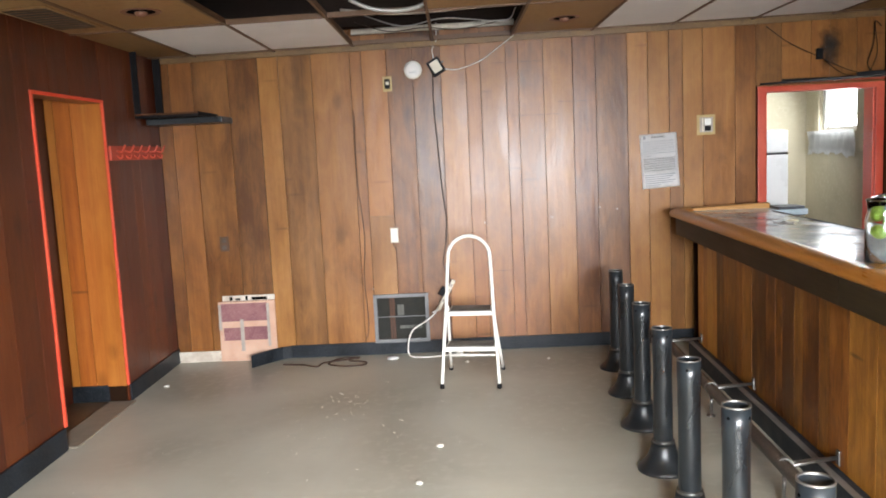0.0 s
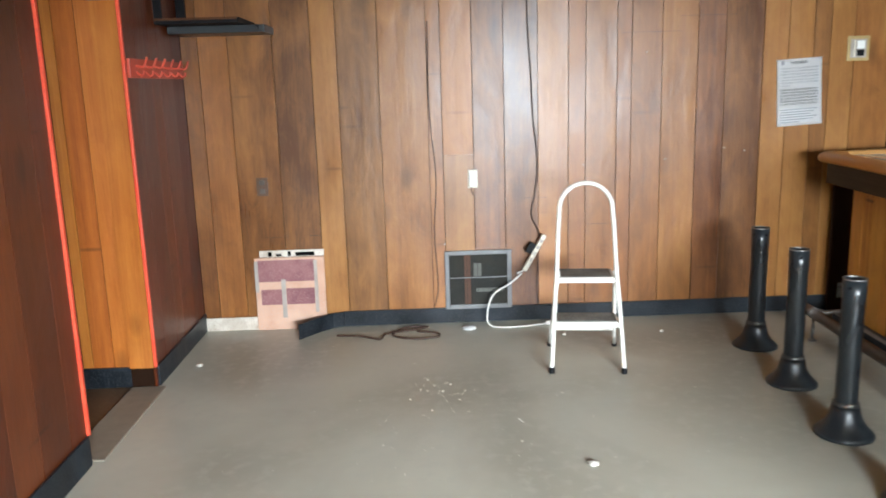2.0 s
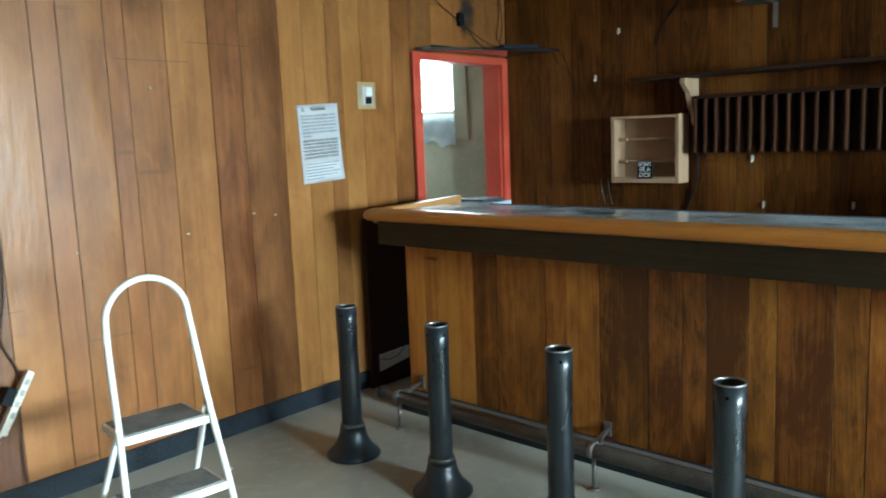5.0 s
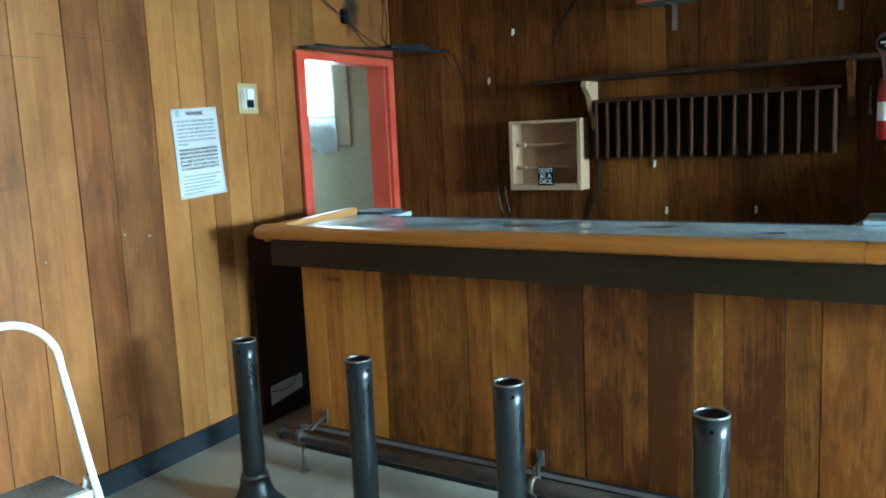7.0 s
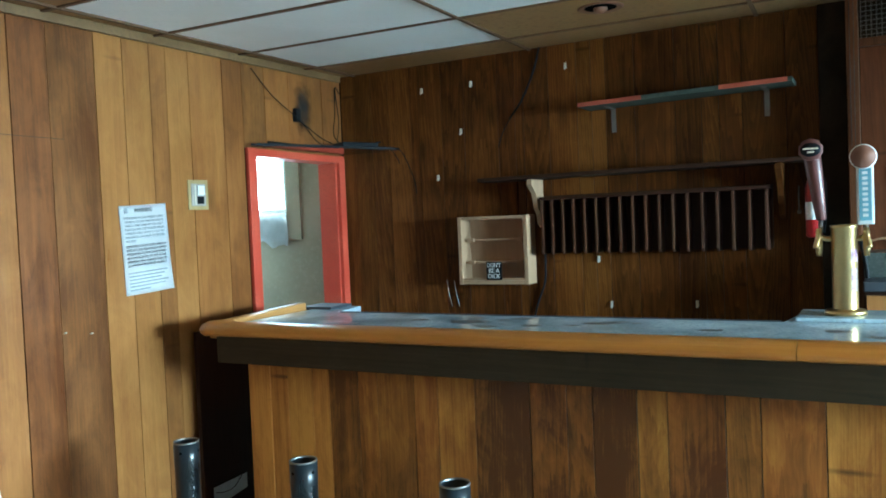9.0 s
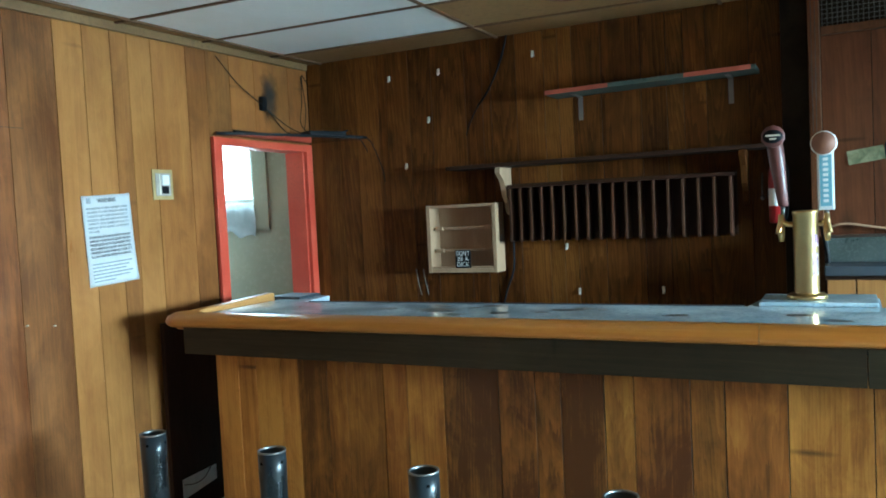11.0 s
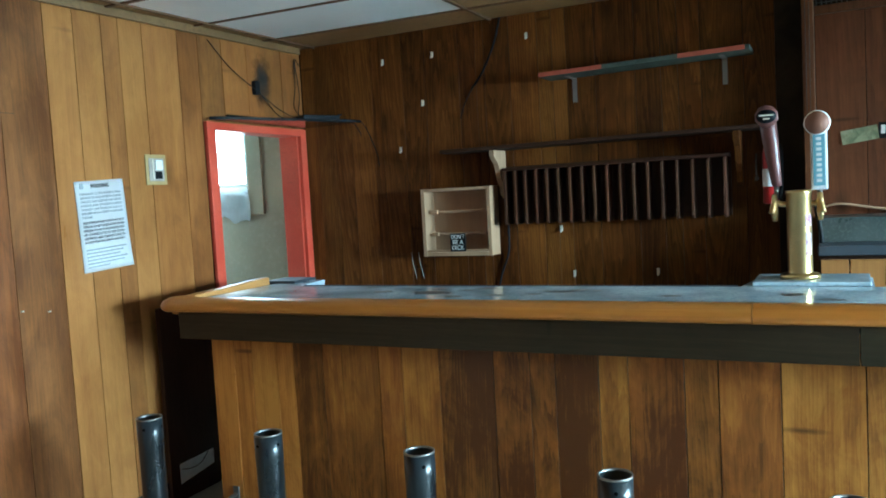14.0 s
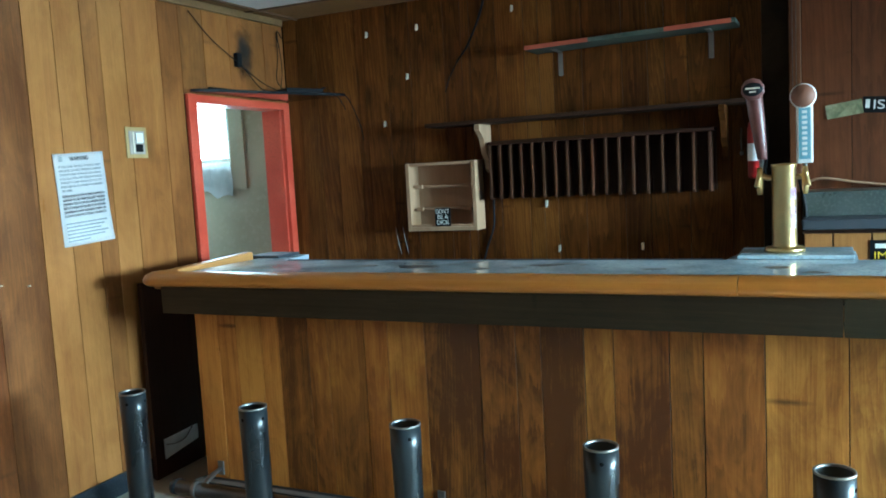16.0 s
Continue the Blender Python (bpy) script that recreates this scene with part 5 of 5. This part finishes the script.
ob.matrix_basis = pose(0.014, -0.070, 0.585, 0, -90, 0)
ob = part("badge_face", lathe([(0.0, 0.0), (0.0425, 0.0), (0.0425, 0.0015), (0.0, 0.0015)], 32, caps=False), COPPERFACE, tower)
ob.matrix_basis = pose(-0.0202, -0.070, 0.585, 0, -90, 0)

jar = thing("lime_jar", b_at(-1.625, -3.385, 1.0755), "clear glass jar holding green limes with a glass lid", "jar")
part("glass", lathe([(0.0, 0.0), (0.045, 0.0), (0.057, 0.02), (0.057, 0.17), (0.048, 0.20), (0.052, 0.235), (0.049, 0.235), (0.045, 0.20), (0.054, 0.168), (0.054, 0.022), (0.0, 0.006)], 28, caps=False), GLASS, jar)
part("lid", lathe([(0.053, 0.2355), (0.055, 0.243), (0.03, 0.249), (0.012, 0.258), (0.0, 0.262)], 28), GLASS, jar)
for x, y, z in ((0.0, 0.02, 0.115), (-0.025, -0.018, 0.13), (0.02, -0.015, 0.16), (-0.012, 0.015, 0.185), (0.015, 0.01, 0.215)):
    q = bmesh.new()
    bmesh.ops.create_icosphere(q, subdivisions=2, radius=0.024)
    for w in q.verts:
        w.co = Vector((w.co.x + x, w.co.y * 1.15 + y, w.co.z + z))
    for f in q.faces:
        f.smooth = True
    part("lime", q, LIME, jar)

# ---- kitchen ----
fr = thing("fridge", pose(2.03, 7.16, 0), "white two-door fridge against the kitchen wall", "fridge")
part("body", box(0, 0.68, 0.05, 0.63, 0.0, 1.61, 0.008), FRIDGE, fr)
d = part("door", box(0, 0.68, 0, 0.046, 0.06, 1.395, 0.01), FRIDGE, fr)
part("handle", box(0.02, 0.045, -0.03, -0.001, 0.95, 1.36, 0.005), ALU, d)
d = part("door", box(0, 0.68, 0, 0.046, 1.415, 1.605, 0.01), FRIDGE, fr)
part("handle", box(0.02, 0.045, -0.03, -0.001, 1.43, 1.58, 0.005), ALU, d)
part("seam_strip", box(0, 0.68, 0.01, 0.04, 1.397, 1.413), BLACK, fr)
bm = bmesh.new()
NX = 24
rows = [[bm.verts.new((3.095 + 0.012 * math.sin(2.1 * i + j), 6.80 + 0.86 * i / NX, 1.385 + 0.20 * j / 4 + 0.012 * math.sin(1.3 * i) * (j == 0) - 0.03 * (i < 5) * (1 - j / 4))) for i in range(NX + 1)] for j in range(5)]
for a, c in zip(rows, rows[1:]):
    for i in range(NX):
        bm.faces.new((a[i], a[i + 1], c[i + 1], c[i])).smooth = True
bmesh.ops.solidify(bm, geom=bm.faces[:], thickness=0.003)
single("cafe_curtain", bm, CURTAIN, None, "crumpled grey-white cloth hanging under the kitchen window", "curtain")
# added dark board: its colour stands in for the bar's shadow on the wall
end_board = thing("end_board", pose(1.62, NORTH - 0.045, 0.0), "dark board added for the bar's shade on the wall", "board")
part("panel", box(0, 0.58, -0.012, 0.012, 0.0, 0.985, 0.004), DARKWOOD, end_board)

low = thing("access_panel", pose(1.68, NORTH - 0.058, 0.0), "pale blue-grey access panel low on the dark shade board with a loose wire", "access panel")
sheet = prism([(0, 0.090), (0.245, 0.121), (0.245, 0.196), (0, 0.190)], 0, 0.006)
for w in sheet.verts:
    w.co = (w.co.x, -w.co.z, w.co.y)
part("sheet", finish(sheet), plain("pale blue grey paint", (0.8, 0.86, 0.88), 0.5), low)
part("wire", tube([(0.005, -0.010, 0.165), (0.07, -0.012, 0.150), (0.14, -0.011, 0.155), (0.2, -0.010, 0.196)], 0.002, 5, 5), BLACK, low)

# ---- litter ----
r = random.Random(11)
bm = bmesh.new()
for k in range(150):
    if k < 28:
        x, y, s = r.gauss(-0.93, 0.08), r.gauss(5.10, 0.10), r.uniform(0.002, 0.005)
    elif k < 70:
        x, y, s = r.gauss(-0.98, 0.22), r.gauss(4.72, 0.30), r.uniform(0.0015, 0.004)
    else:
        x, y, s = r.uniform(-2.3, 0.9), r.uniform(1.2, 6.2), r.uniform(0.0015, 0.005)
    a = r.uniform(0, 6.28)
    pts = [(x + s * (0.6 + 0.6 * r.random()) * math.cos(a + i * 1.05), y + s * (0.6 + 0.6 * r.random()) * math.sin(a + i * 1.05)) for i in range(6)]
    prism(pts, 0.0, s * r.uniform(0.3, 0.8), bm=bm)
single("plaster_crumbs", bm, CHIP, None, "white plaster crumbs scattered on the floor", "debris", "", "stuff")
for x, y, s in ((-0.329, 4.253, 0.022), (-2.28, 5.62, 0.022), (-0.42, 3.78, 0.02), (0.52, 3.35, 0.02), (-0.15, 5.95, 0.016), (0.45, 5.95, 0.014)):
    q = bmesh.new()
    bmesh.ops.create_icosphere(q, subdivisions=1, radius=s)
    for w in q.verts:
        w.co = Vector((w.co.x * r.uniform(0.7, 1.2), w.co.y * r.uniform(0.7, 1.2), max(-s * 0.35, w.co.z * 0.5)))
    single("plaster_chunk", q, CHIP, pose(x, y, s * 0.35, 0, 0, r.uniform(0, 360)), "crumbled white plaster chunk on the floor", "debris", "plaster chunks")

# ---- boards of the walls ----
planks(wall_north, SEAMS_N, 0.0, 2.5, pose(0, NORTH, 0), PANEL, splits={-0.851: [1.087]})
planks(wall_north, [2.109, 2.3, 2.52, 2.66, 2.86, 3.07], 1.93, 2.5, pose(0, NORTH, 0), PANEL)
W = pose(WEST, 0, 0, 0, 0, 90)       # local x runs north, the face looks east
planks(wall_west, spread_seams(SOUTH, 4.44, 3, 0.1, 0.24), 0, 2.5, W, PANEL_WEST)
planks(wall_west, [4.44, 4.66, 4.9, 5.1, 5.32], 1.985, 2.5, W, PANEL_WEST)
planks(wall_west, [5.32, 5.5, 5.72, 5.86, 6.1, 6.30], 0, 2.5, W, PANEL_WEST)
planks(hall_north, [-2.805, -2.75, -2.64, -2.55], 0, 2.3, pose(0, 5.34, 0), PANEL_HALL)
E_SEAMS = [0.0, 0.102, 0.232, 0.359, 0.523, 0.584, 0.743, 0.897, 1.12, 1.229, 1.282, 1.439, 1.608, 1.691, 1.772, 1.931, 2.145, 2.277, 2.364, 2.477, 2.682, 2.83]
E_WALL = pose(0, 0, 0, 0, 0, -90)    # local x runs south, the face looks west
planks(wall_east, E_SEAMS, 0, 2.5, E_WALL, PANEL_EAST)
planks(wall_east, [3.006, 3.22, 3.45, 3.7, 3.9, 4.2, 4.6], 1.0, 2.25, E_WALL, REDBROWN)
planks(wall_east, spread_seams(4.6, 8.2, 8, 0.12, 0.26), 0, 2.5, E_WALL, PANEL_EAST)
